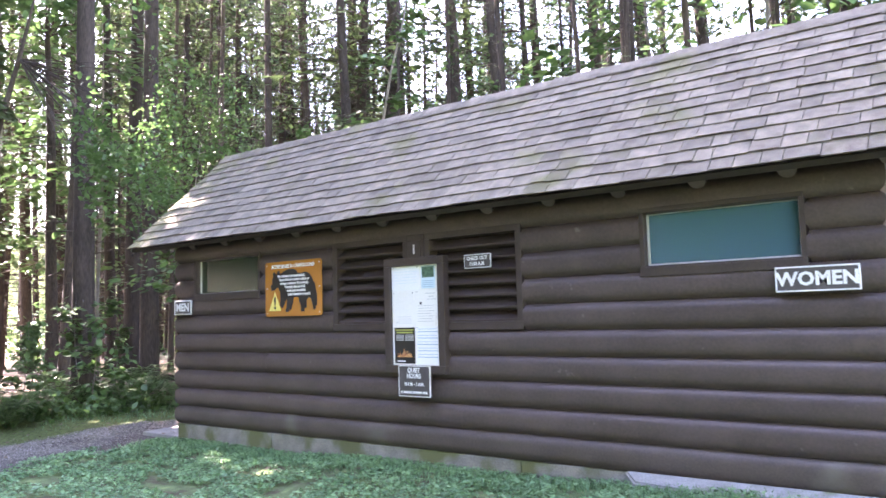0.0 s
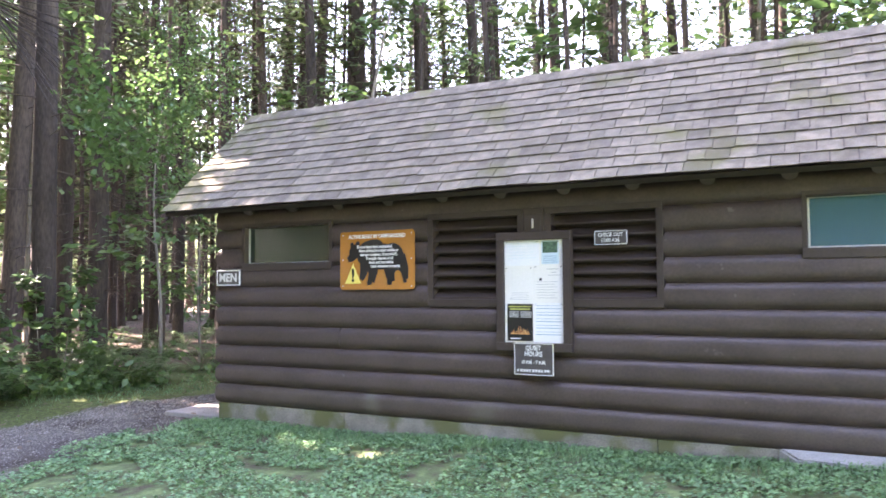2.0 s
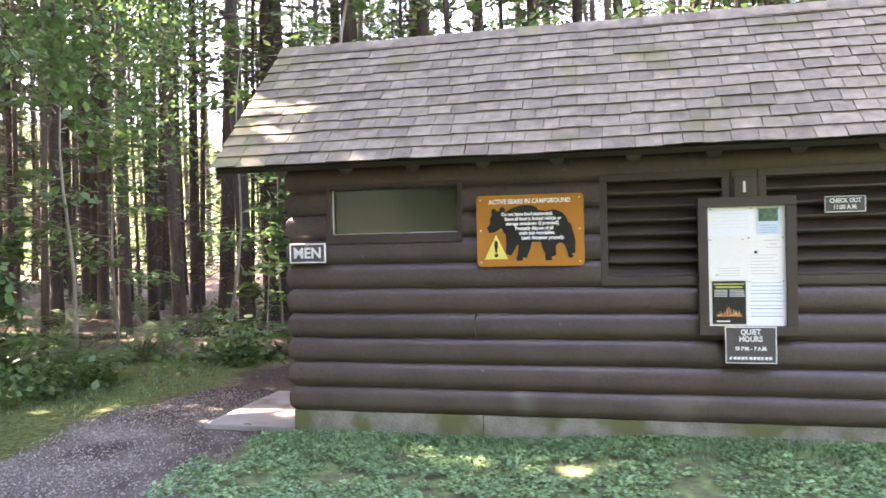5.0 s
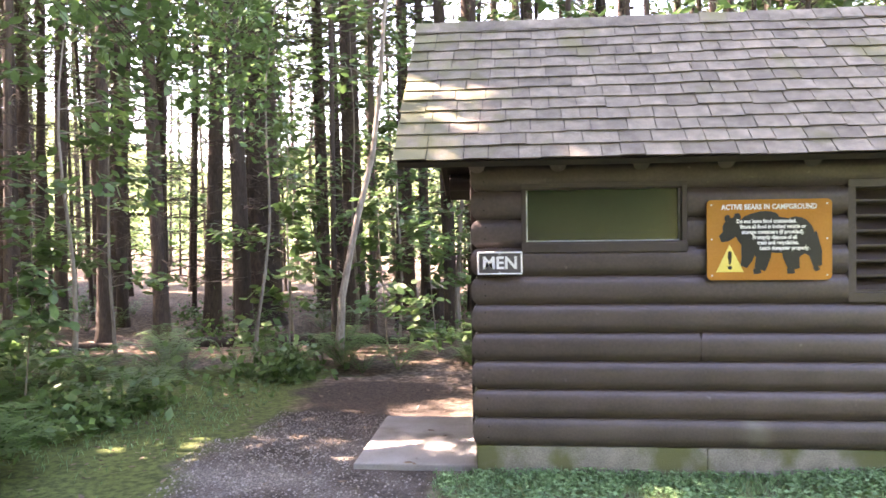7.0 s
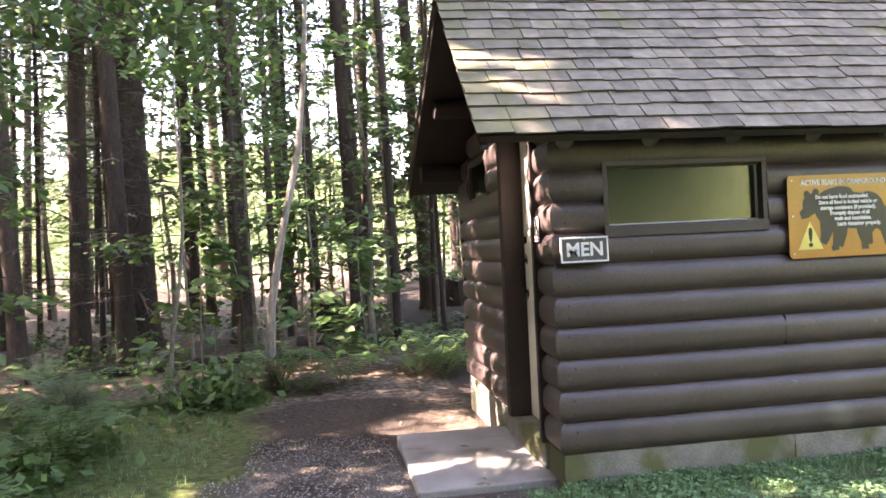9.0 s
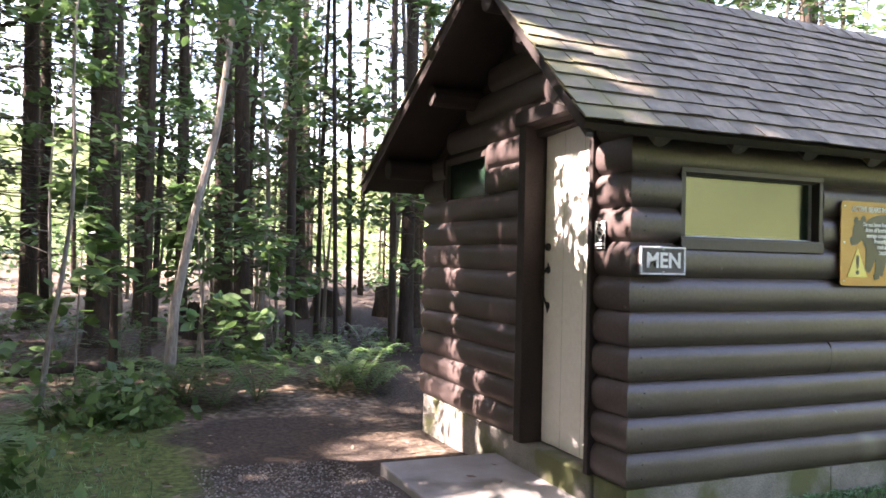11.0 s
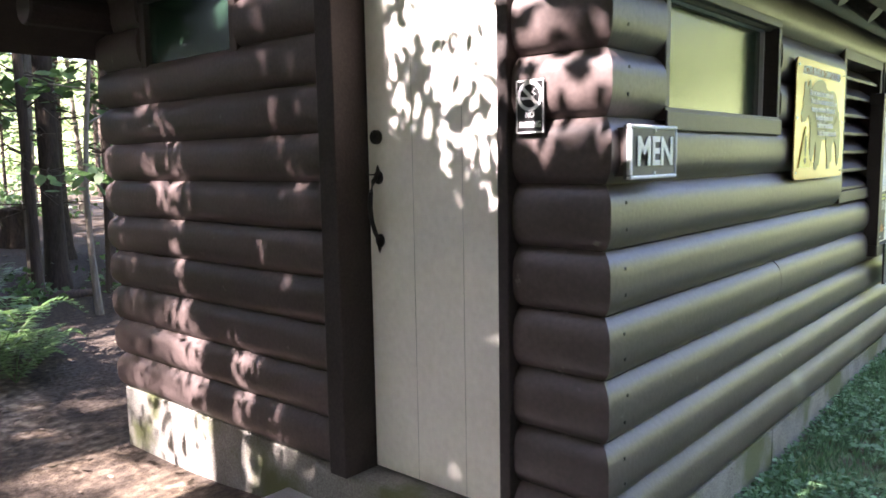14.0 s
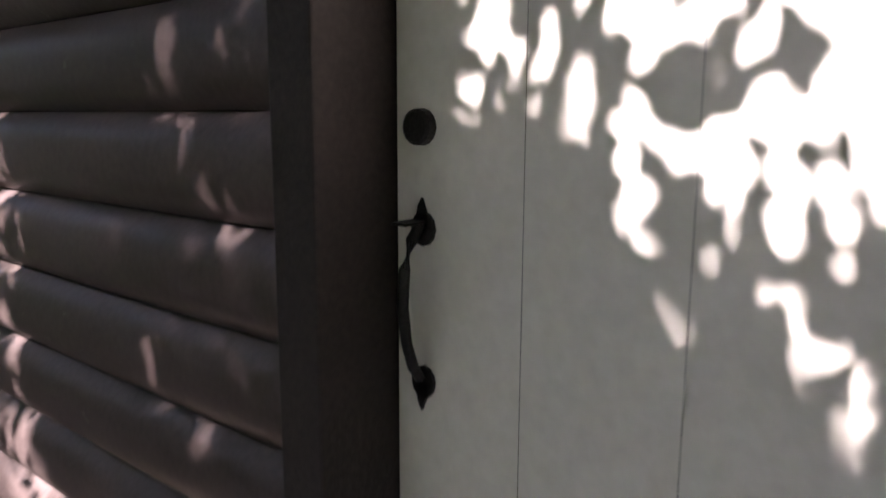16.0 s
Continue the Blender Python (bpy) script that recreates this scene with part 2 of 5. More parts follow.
def ground_material():
    """Lawn, gravel path, mossy verge and leaf litter, by where they lie on the plan."""
    m = bpy.data.materials.new("campground_ground")
    m.use_nodes = True
    n, link = m.node_tree.nodes, m.node_tree.links
    b = n["Principled BSDF"]
    b.inputs["Roughness"].default_value = 0.95
    b.inputs["Specular IOR Level"].default_value = 0.2
    geo = n.new("ShaderNodeNewGeometry")

    def tex(scale, detail=5):
        t = n.new("ShaderNodeTexNoise")
        t.inputs["Scale"].default_value, t.inputs["Detail"].default_value = scale, detail
        link.new(geo.outputs["Position"], t.inputs["Vector"])
        return t.outputs["Fac"]

    def ramp(fac, *stops):
        r = n.new("ShaderNodeValToRGB")
        while len(r.color_ramp.elements) < len(stops):
            r.color_ramp.elements.new(0.5)
        for e, (p, c) in zip(r.color_ramp.elements, stops):
            e.position, e.color = p, (*c, 1)
        link.new(fac, r.inputs["Fac"])
        return r.outputs["Color"]

    def mix(fac, a, c):
        x = n.new("ShaderNodeMix")
        x.data_type = "RGBA"
        link.new(fac, x.inputs["Factor"])
        link.new(a, x.inputs["A"])
        link.new(c, x.inputs["B"])
        return x.outputs["Result"]

    attr = n.new("ShaderNodeAttribute")
    attr.attribute_name = "zone"
    parts = n.new("ShaderNodeSeparateColor")
    link.new(attr.outputs["Color"], parts.inputs[0])
    edge = tex(2.2, 8)

    def mask(channel, soft=0.22):
        s = n.new("ShaderNodeMath")
        s.operation = "ADD"
        link.new(parts.outputs[channel], s.inputs[0])
        link.new(edge, s.inputs[1])
        r = n.new("ShaderNodeMapRange")
        r.inputs["From Min"].default_value, r.inputs["From Max"].default_value = 1.0 - soft / 2, 1.0 + soft / 2
        link.new(s.outputs[0], r.inputs["Value"])
        return r.outputs[0]

    litter = ramp(tex(14, 8), (0.32, (0.040, 0.028, 0.019)), (0.50, (0.105, 0.078, 0.055)), (0.68, (0.23, 0.18, 0.13)))
    lawn = ramp(tex(9, 8), (0.34, (0.085, 0.074, 0.045)), (0.52, (0.110, 0.150, 0.062)), (0.68, (0.175, 0.235, 0.090)))
    gravel = ramp(tex(70, 3), (0.36, (0.075, 0.064, 0.052)), (0.54, (0.17, 0.148, 0.124)), (0.70, (0.34, 0.31, 0.27)))
    dirt = ramp(tex(30, 6), (0.34, (0.024, 0.018, 0.014)), (0.64, (0.068, 0.053, 0.041)))
    moss = ramp(tex(20, 6), (0.36, (0.045, 0.058, 0.018)), (0.62, (0.105, 0.138, 0.040)))
    colour = mix(mask("Blue"), litter, moss)
    colour = mix(mask("Red"), colour, lawn)
    g = n.new("ShaderNodeMath")
    g.operation = "MULTIPLY"
    link.new(attr.outputs["Alpha"], g.inputs[0])
    gm = n.new("ShaderNodeMapRange")
    gm.inputs["From Min"].default_value, gm.inputs["From Max"].default_value = 0.3, 0.6
    link.new(tex(1.6, 5), gm.inputs["Value"])
    link.new(gm.outputs[0], g.inputs[1])
    path = mix(g.outputs[0], dirt, gravel)
    colour = mix(mask("Green"), colour, path)
    link.new(colour, b.inputs["Base Color"])
    bump = n.new("ShaderNodeBump")
    bump.inputs["Strength"].default_value, bump.inputs["Distance"].default_value = 0.7, 0.02
    link.new(tex(45, 6), bump.inputs["Height"])
    link.new(bump.outputs["Normal"], b.inputs["Normal"])
    return m


GROUND = ground_material()


# ---- building blocks ----
def part(name, bm, mat, parent=None, label="", smooth=False):
    """Links a bmesh (or takes a mesh) as one mesh object, under a thing where one is given."""
    if isinstance(bm, bmesh.types.BMesh):
        me = bpy.data.meshes.new(name)
        bm.normal_update()
        bm.to_mesh(me)
        bm.free()
    else:
        me = bm
    if not me.materials:
        me.materials.append(mat)
    if smooth:
        for p in me.polygons:
            p.use_smooth = True
    if smooth:
        me.set_sharp_from_angle(angle=radians(38))
    ob = new(name, me)
    if parent is not None:
        ob.parent = parent
    if label:
        tagged(ob, label)
    return ob


def thing(name, label, category, group="", kind="", at=None):
    ob = new(name)
    ob.empty_display_size = 0.1
    if at is not None:
        ob.matrix_basis = at
    return tagged(ob, label, category, group, kind)


def add_box(bm, x0, x1, y0, y1, z0, z1, bevel=0.0):
    r = bmesh.ops.create_cube(bm, size=1.0)
    for v in r["verts"]:
        v.co = Vector((x0 + (v.co.x + 0.5) * (x1 - x0), y0 + (v.co.y + 0.5) * (y1 - y0), z0 + (v.co.z + 0.5) * (z1 - z0)))
    if bevel:
        es = list({e for v in r["verts"] for e in v.link_edges})
        bmesh.ops.bevel(bm, geom=es, offset=bevel, segments=2, affect="EDGES", profile=0.5)
    return bm


def box(x0, x1, y0, y1, z0, z1, bevel=0.0):
    return add_box(bmesh.new(), x0, x1, y0, y1, z0, z1, bevel)


def add_tube(bm, points, radii, sides=8, cap=True):
    """A tapered tube through points."""
    rings = []
    pts = [Vector(p) for p in points]
    for i, p in enumerate(pts):
        d = (pts[min(i + 1, len(pts) - 1)] - pts[max(i - 1, 0)]).normalized()
        side = d.cross(Vector((0, 0, 1)) if abs(d.z) < 0.9 else Vector((1, 0, 0))).normalized()
        up = side.cross(d)
        rings.append([bm.verts.new(p + (side * math.cos(2 * math.pi * k / sides) + up * math.sin(2 * math.pi * k / sides)) * radii[i]) for k in range(sides)])
    for a, b in zip(rings, rings[1:]):
        for k in range(sides):
            bm.faces.new((a[k], a[(k + 1) % sides], b[(k + 1) % sides], b[k]))
    if cap:
        bm.faces.new(rings[0][::-1])
        bm.faces.new(rings[-1])
    return bm


def prism(outline, depth):
    """A flat outline in x and z, with its front at y = 0 and its back at y = depth."""
    bm = bmesh.new()
    front = [bm.verts.new((x, 0, z)) for x, z in outline]
    back = [bm.verts.new((x, depth, z)) for x, z in outline]
    bm.faces.new(front)
    bm.faces.new(back[::-1])
    k = len(outline)
    for i in range(k):
        bm.faces.new((front[i], back[i], back[(i + 1) % k], front[(i + 1) % k]))
    bmesh.ops.recalc_face_normals(bm, faces=bm.faces)
    return bm


def rounded(x0, x1, z0, z1, r, k=5):
    out = []
    for cx, cz, a0 in ((x1 - r, z1 - r, 0), (x0 + r, z1 - r, 90), (x0 + r, z0 + r, 180), (x1 - r, z0 + r, 270)):
        out += [(cx + r * math.cos(radians(a0 + 90 * i / k)), cz + r * math.sin(radians(a0 + 90 * i / k))) for i in range(k + 1)]
    return out


def lettering(name, text, size, mat, parent, m, align="CENTER", bold=0.0, stretch=1.0):
    """Raised flat letters as a mesh."""
    cu = bpy.data.curves.new(name, "FONT")
    cu.body, cu.size, cu.align_x, cu.align_y, cu.extrude, cu.offset = text, size, align, "CENTER", 0.0006, bold
    cu.resolution_u = 2
    tmp = new(name + "_tmp", cu)
    me = bpy.data.meshes.new_from_object(tmp.evaluated_get(bpy.context.evaluated_depsgraph_get()))
    bpy.data.objects.remove(tmp)
    bpy.data.curves.remove(cu)
    me.materials.clear()
    me.materials.append(mat)
    ob = new(name, me)
    ob.parent = parent
    ob.matrix_basis = m @ Matrix.Diagonal((stretch, 1, 1, 1))
    return ob


def leaves_mesh(name, centres, along, across, mat, six=False):
    """Many leaf blades: a centre, a half-length and a half-width vector each."""
    c, a, w = (np.asarray(v, float) for v in (centres, along, across))
    if six:
        vs = np.stack([c - a, c - a * 0.35 + w * 0.9, c + a * 0.35 + w * 0.75, c + a, c + a * 0.35 - w * 0.75, c - a * 0.35 - w * 0.9], 1)
    else:
        vs = np.stack([c - a, c + w, c + a, c - w], 1)
    k = vs.shape[1]
    me = bpy.data.meshes.new(name)
    count = len(c)
    me.vertices.add(count * k)
    me.vertices.foreach_set("co", vs.reshape(-1))
    me.loops.add(count * k)
    me.loops.foreach_set("vertex_index", np.arange(count * k, dtype=np.int32))
    me.polygons.add(count)
    me.polygons.foreach_set("loop_start", np.arange(0, count * k, k, dtype=np.int32))
    me.update(calc_edges=True)
    me.materials.append(mat)
    return me


def unit(rng, n, flat=1.0):
    v = rng.normal(size=(n, 3))
    v[:, 2] *= flat
    return v / np.linalg.norm(v, axis=1, keepdims=True)


def crosswise(rng, a):
    w = np.cross(a, rng.normal(size=a.shape))
    return w / np.maximum(np.linalg.norm(w, axis=1, keepdims=True), 1e-6)


# ---- ground ----
SPOTS = ((-7.3, 5.0, 0.29), (-4.0, 5.0, 0.36), (-1.5, 5.0, 0.43), (0.0, 0.0, 0.05), (-3.3, -0.6, 0.14), (-7.0, 0.0, 0.27), (-10.0, 2.5, 0.12),
         (-8.0, 5.8, 0.27), (-8.0, 7.6, 0.12), (-9.5, 9.5, 0.22), (-4.0, 8.5, 0.25), (3.0, 6.0, 0.35), (-12.0, 8.0, 0.25), (-4.0, 3.0, 0.24))


def ground_z(x, y):
    w = total = 0.0
    for a, b, z in SPOTS:
        k = 1.0 / ((x - a) ** 2 + (y - b) ** 2 + 0.5) ** 1.5
        w, total = w + k, total + k * z
    near = total / w
    d = math.hypot(x + 5, y - 5)
    far = 0.25 + 0.5 * noise.noise((x * 0.07, y * 0.07, 3.1)) + 0.022 * max(0, y - 12)
    f = min(1.0, max(0.0, (d - 7) / 12))
    fine = 0.018 * noise.noise((x * 1.1, y * 1.1, 0.0)) + 0.03 * f * noise.noise((x * 0.7, y * 0.7, 5.0))
    knoll = 0.7 * math.exp(-((x + 4.5) ** 2 + (y - 19) ** 2) / 36)
    return near * (1 - f) + (far + knoll) * f + fine


def build_ground():
    def steps():
        v = [-400, -200, -110, -70, -50, -40, -33, -28, -24, -21, -18.5, -16.5]
        v += [-15 + 0.3 * i for i in range(61)]
        return v + [4, 5.5, 7.5, 10, 13, 17, 22, 28, 36, 48, 70, 110, 200, 400]
    xs = steps()
    ys = [-400, -200, -110, -70, -48, -36, -28, -22, -17, -13, -10, -8, -6.5, -5.2, -4.2] + [-3.5 + 0.3 * i for i in range(53)] + [13, 14, 15.5, 17, 19, 21.5, 24.5, 28, 32, 37, 43, 50, 60, 80, 110, 200, 400]
    bm = bmesh.new()
    grid = [[bm.verts.new((x, y, ground_z(x, y))) for x in xs] for y in ys]
    for j in range(len(ys) - 1):
        for i in range(len(xs) - 1):
            bm.faces.new((grid[j][i], grid[j][i + 1], grid[j + 1][i + 1], grid[j + 1][i]))
    ob = part("ground", bm, GROUND, smooth=True)
    zone = ob.data.attributes.new("zone", "FLOAT_COLOR", "POINT")
    for v, d in zip(ob.data.vertices, zone.data):
        d.color = (*zones(v.co.x, v.co.y), clamp(0.5 + 0.8 * (6.0 - v.co.y)))
    return tagged(ob, "clover lawn, gravel path and leaf-littered forest floor", "ground", kind="structure")


def clamp(v):
    return min(1.0, max(0.0, v))


def zones(x, y):
    """How much of lawn, path and moss lies at a place: 0 to 1, with 0.5 at an edge."""
    verge = 9.6 + 0.25 * (x + 8) if x < -7 else 30
    lawn = clamp(0.5 + 1.2 * min(4.95 + 0.25 - y, x + 7.6 + 0.35 * (5 - y) * 0.4)) if y > -1 else clamp(0.5 + 0.6 * (x + 9 + 0.3 * (y + 1)))
    near_line = abs((x + 8.45) + 0.16 * (y - 4.5)) - 0.92 if y < 6 else abs(x + 8.45 + 0.04 * (y - 6)) - 0.8
    path = clamp(0.5 - 0.9 * near_line) if y < 8.6 else clamp(0.5 - 0.9 * max(near_line, y - 8.6))
    if -7.4 < x < -0.5 and y > 5:
        path = max(path, 0.8)
    moss = clamp(0.62 - 0.5 * max(abs(x + 10.6 + 0.2 * (y - 6)) - 1.6, y - 9.2)) if x < -7 else 0.3
    return lawn, path, moss


build_ground()

# ---- toilet building: walls ----
X0, X1, Y0, Y1 = -7.325, -0.74, 5.01, 7.93
LOG, SAG, BASE = 0.187, 0.038, 0.482
EAVE_Y, EAVE_Z, RIDGE_Y, RIDGE_Z, BACK_Y, BACK_Z = 4.70, 2.345, 5.98, 3.535, 8.40, 2.33
ROOF_X0, ROOF_X1 = -7.83, -0.26


def roof_z(y):
    if y < RIDGE_Y:
        return EAVE_Z + (RIDGE_Z - EAVE_Z) * (y - EAVE_Y) / (RIDGE_Y - EAVE_Y)
    return RIDGE_Z + (BACK_Z - RIDGE_Z) * (y - RIDGE_Y) / (BACK_Y - RIDGE_Y)


def log_bm(a0, a1, z0, mitre0, mitre1, place, z_top=None, wobble=0):
    """One half-round log from a0 to a1, its lower edge at z0. place(a, p, z): along, proud of the wall, up."""
    bm = bmesh.new()
    cuts = max(2, int((a1 - a0) / 0.35) + 1)
    rings = []
    k = 10
    for c in range(cuts + 1):
        a = a0 + (a1 - a0) * c / cuts
        ring = []
        for i in range(k + 1):
            u = i / k
            p = SAG * (1 - abs(2 * u - 1) ** 3.4)
            p += 0.003 * noise.noise((a * 1.3, u * 2 + wobble * 7.3, z0 * 5)) if 0 < c < cuts else 0.0
            shift = (-p * mitre0 if c == 0 else p * mitre1 if c == cuts else 0.0)
            if c == 0 and not mitre0:
                shift = 0.012 * (p < SAG * 0.6)
            ring.append(bm.verts.new(place(a + shift, p, z0 + 0.0015 + u * (LOG - 0.003))))
        ring.append(bm.verts.new(place(a, -0.012, z0 + LOG - 0.0015)))
        ring.append(bm.verts.new(place(a, -0.012, z0 + 0.0015)))
        rings.append(ring)
    m = k + 3
    for r, s in zip(rings, rings[1:]):
        for i in range(m):
            bm.faces.new((r[i], s[i], s[(i + 1) % m], r[(i + 1) % m]))
    bm.faces.new(rings[0][::-1])
    bm.faces.new(rings[-1])
    bmesh.ops.recalc_face_normals(bm, faces=bm.faces)
    return bm


def front_place(a, p, z):
    return (a, Y0 - p, z)


def gable_place(a, p, z):
    return (X0 - p, a, z)


def back_place(a, p, z):
    return (a, Y1 + p, z)


def east_place(a, p, z):
    return (X1 + p, a, z)


def wall_core(name, label, boxes):
    bm = bmesh.new()
    for b in boxes:
        add_box(bm, *b)
    return tagged(part(name, bm, BROWN_TRIM), label, "wall", kind="structure")


TOP = BASE + 11 * LOG
MEN_W = (-7.03, -5.972, 1.787, 2.208)
WOMEN_W = (-2.135, -1.125, 1.787, 2.208)
VENT = (-4.985, -3.045, 1.425, 2.2)
GWIN = (6.72, 7.53, 2.08, 2.50)
DOOR = (5.345, 6.063, 0.485, 2.56)
T = 0.12

wall_front = wall_core("wall_front", "dark brown half-log siding on the front wall", [
    (X0, MEN_W[0], Y0 + 0.012, Y0 + T, BASE, TOP), (MEN_W[1], VENT[0], Y0 + 0.012, Y0 + T, BASE, TOP),
    (VENT[1], WOMEN_W[0], Y0 + 0.012, Y0 + T, BASE, TOP), (WOMEN_W[1], X1, Y0 + 0.012, Y0 + T, BASE, TOP),
    (MEN_W[0], MEN_W[1], Y0 + 0.012, Y0 + T, BASE, MEN_W[2]), (MEN_W[0], MEN_W[1], Y0 + 0.012, Y0 + T, MEN_W[3], TOP),
    (VENT[0], VENT[1], Y0 + 0.012, Y0 + T, BASE, VENT[2]), (VENT[0], VENT[1], Y0 + 0.012, Y0 + T, VENT[3], TOP),
    (WOMEN_W[0], WOMEN_W[1], Y0 + 0.012, Y0 + T, BASE, WOMEN_W[2]), (WOMEN_W[0], WOMEN_W[1], Y0 + 0.012, Y0 + T, WOMEN_W[3], TOP)])
GX = X0 + 0.012
wall_gable = wall_core("wall_gable", "dark brown half-log siding on the gable wall", [
    (GX, X0 + T, Y0 + T, 5.305, BASE, TOP), (GX, X0 + T, 6.17, GWIN[0], BASE, TOP), (GX, X0 + T, GWIN[1], Y1 - T, BASE, TOP),
    (GX, X0 + T, GWIN[0], GWIN[1], BASE, GWIN[2]), (GX, X0 + T, 5.305, 6.17, 2.63, TOP + 0.1)])
wall_back = wall_core("wall_back", "dark brown half-log siding on the back wall", [(X0, X1, Y1 - T, Y1 - 0.012, BASE, 2.42)])
wall_east = wall_core("wall_east", "dark brown half-log siding on the far gable wall", [(X1 - T, X1 - 0.012, Y0 + T, Y1 - T, BASE, TOP)])


def spans(a0, a1, holes):
    """What is left of a0..a1 with the holes cut out."""
    out, a = [], a0
    for h0, h1 in sorted(holes):
        if h0 > a:
            out.append((a, h0))
        a = h1
    if a < a1:
        out.append((a, a1))
    return out


def front_logs():
    joints = {3: -5.89}
    for k in range(11):
        z = BASE + k * LOG
        holes = [h[:2] for h in (MEN_W, VENT, WOMEN_W) if h[2] - 0.06 < z and z + LOG < h[3] + 0.06]
        for a0, a1 in spans(X0, X1, holes):
            cut = joints.get(k)
            pieces = [(a0, cut - 0.0015), (cut + 0.0015, a1)] if cut and a0 < cut < a1 else [(a0, a1)]
            for b0, b1 in pieces:
                part("log", log_bm(b0, b1, z, 1 if b0 == X0 else 0, 1 if b1 == X1 else 0, front_place, wobble=k), BROWN_BASE if k == 0 else BROWN, wall_front, smooth=True)


def nail_heads():
    """Two rusty nail heads at the corner end of each front log."""
    bm = bmesh.new()
    add_tube(bm, [(0, 0.004, 0), (0, -0.0015, 0), (0, -0.0025, 0)], [0.0055, 0.0055, 0.003], 8)
    first = None
    rnd = random.Random(19)
    for k in range(11):
        for u in (0.32, 0.72):
            x, z = X0 + 0.045 + rnd.uniform(0, 0.03), BASE + (k + u) * LOG
            if first is None:
                first = nail = part("nail_head", bm, IRON, wall_front)
            else:
                nail = new("nail_head", first.data)
                nail.parent = wall_front
            nail.location = (x, Y0 - SAG * (1 - abs(2 * u - 1) ** 3.4), z)


def gable_logs():
    k = 0
    while True:
        z = BASE + k * LOG
        if z > RIDGE_Z - 0.16:
            break
        lo, hi = Y0, Y1
        if z + LOG > roof_z(Y0) - 0.05:
            lo = EAVE_Y + (z + LOG + 0.07 - EAVE_Z) / (RIDGE_Z - EAVE_Z) * (RIDGE_Y - EAVE_Y)
        if z + LOG > roof_z(Y1) - 0.05:
            hi = RIDGE_Y + (z + LOG + 0.07 - RIDGE_Z) / (BACK_Z - RIDGE_Z) * (BACK_Y - RIDGE_Y)
        holes = []
        if z < 2.5:
            holes.append((5.302, 6.157))
        if 2.0 < z < 2.4:
            holes.append(GWIN[:2])
        for a0, a1 in spans(lo, hi, holes):
            if a1 - a0 > 0.05:
                part("log", log_bm(a0, a1, z, 1 if a0 == Y0 else 0, 1 if a1 == Y1 else 0, gable_place, wobble=k + 20), BROWN, wall_gable, smooth=True)
        k += 1


def plain_logs():
    for k in range(10):
        part("log", log_bm(X0, X1, BASE + k * LOG, 1, 1, back_place, wobble=k + 40), BROWN, wall_back, smooth=True)
    for k in range(11):
        part("log", log_bm(Y0, Y1, BASE + k * LOG, 1, 1, east_place, wobble=k + 60), BROWN, wall_east, smooth=True)


# closed gable triangles behind the logs
def gable_infill(name, x0, x1):
    bm = bmesh.new()
    outline = ((Y0 + T, TOP), (5.12, roof_z(5.12) - 0.09), (RIDGE_Y, RIDGE_Z - 0.09), (Y1 - T, roof_z(Y1 - T) - 0.09), (Y1 - T, 2.42))
    a = [bm.verts.new((x0, y, z)) for y, z in outline]
    b = [bm.verts.new((x1, y, z)) for y, z in outline]
    bm.faces.new(a)
    bm.faces.new(b[::-1])
    for i in range(len(outline)):
        j = (i + 1) % len(outline)
        bm.faces.new((a[i], b[i], b[j], a[j]))
    bmesh.ops.recalc_face_normals(bm, faces=bm.faces)
    return tagged(part(name, bm, DARK_WOOD), "dark boards closing the gable", "wall", kind="structure")


gable_infill("wall_gable_upper", GX + 0.004, X0 + T)
gable_infill("wall_east_upper", X1 - T, X1 - 0.016)

# floor, ceiling, inner lining
tagged(part("floor", box(X0 + T, X1 - T, Y0 + T, Y1 - T, 0.42, 0.486), SLAB), "grey concrete floor inside the building", "floor", kind="structure")
tagged(part("ceiling", box(X0 + T, X1 - T, Y0 + T, Y1 - T, 2.36, 2.40), INTERIOR), "pale painted ceiling inside the building", "ceiling", kind="structure")
tagged(part("wall_partition", box(-4.08, -3.96, Y0 + T, Y1 - T, 0.486, 2.36), INTERIOR), "pale partition between the two washrooms", "wall", kind="structure")

# foundation and slab
foundation = thing("foundation", "mossy grey concrete foundation under the log walls", "foundation", kind="structure")
for xa, xb in ((X0 - 0.012, -5.852), (-5.848, -3.12), (-3.116, X1 + 0.01)):
    part("block", box(xa, xb, Y0 - 0.012, Y1 + 0.01, -0.3, BASE - 0.002, 0.006), CONCRETE, foundation)
tagged(part("door_step", box(X0 - 0.035, X0 + 0.05, 5.30, 6.30, 0.0, 0.478, 0.012), CONCRETE), "mossy concrete sill below the door", "step", kind="structure")
tagged(part("pavement", box(-8.20, X0 - 0.014, 5.11, 6.50, 0.08, 0.315, 0.012), SLAB), "worn concrete slab in front of the door", "slab", kind="structure")


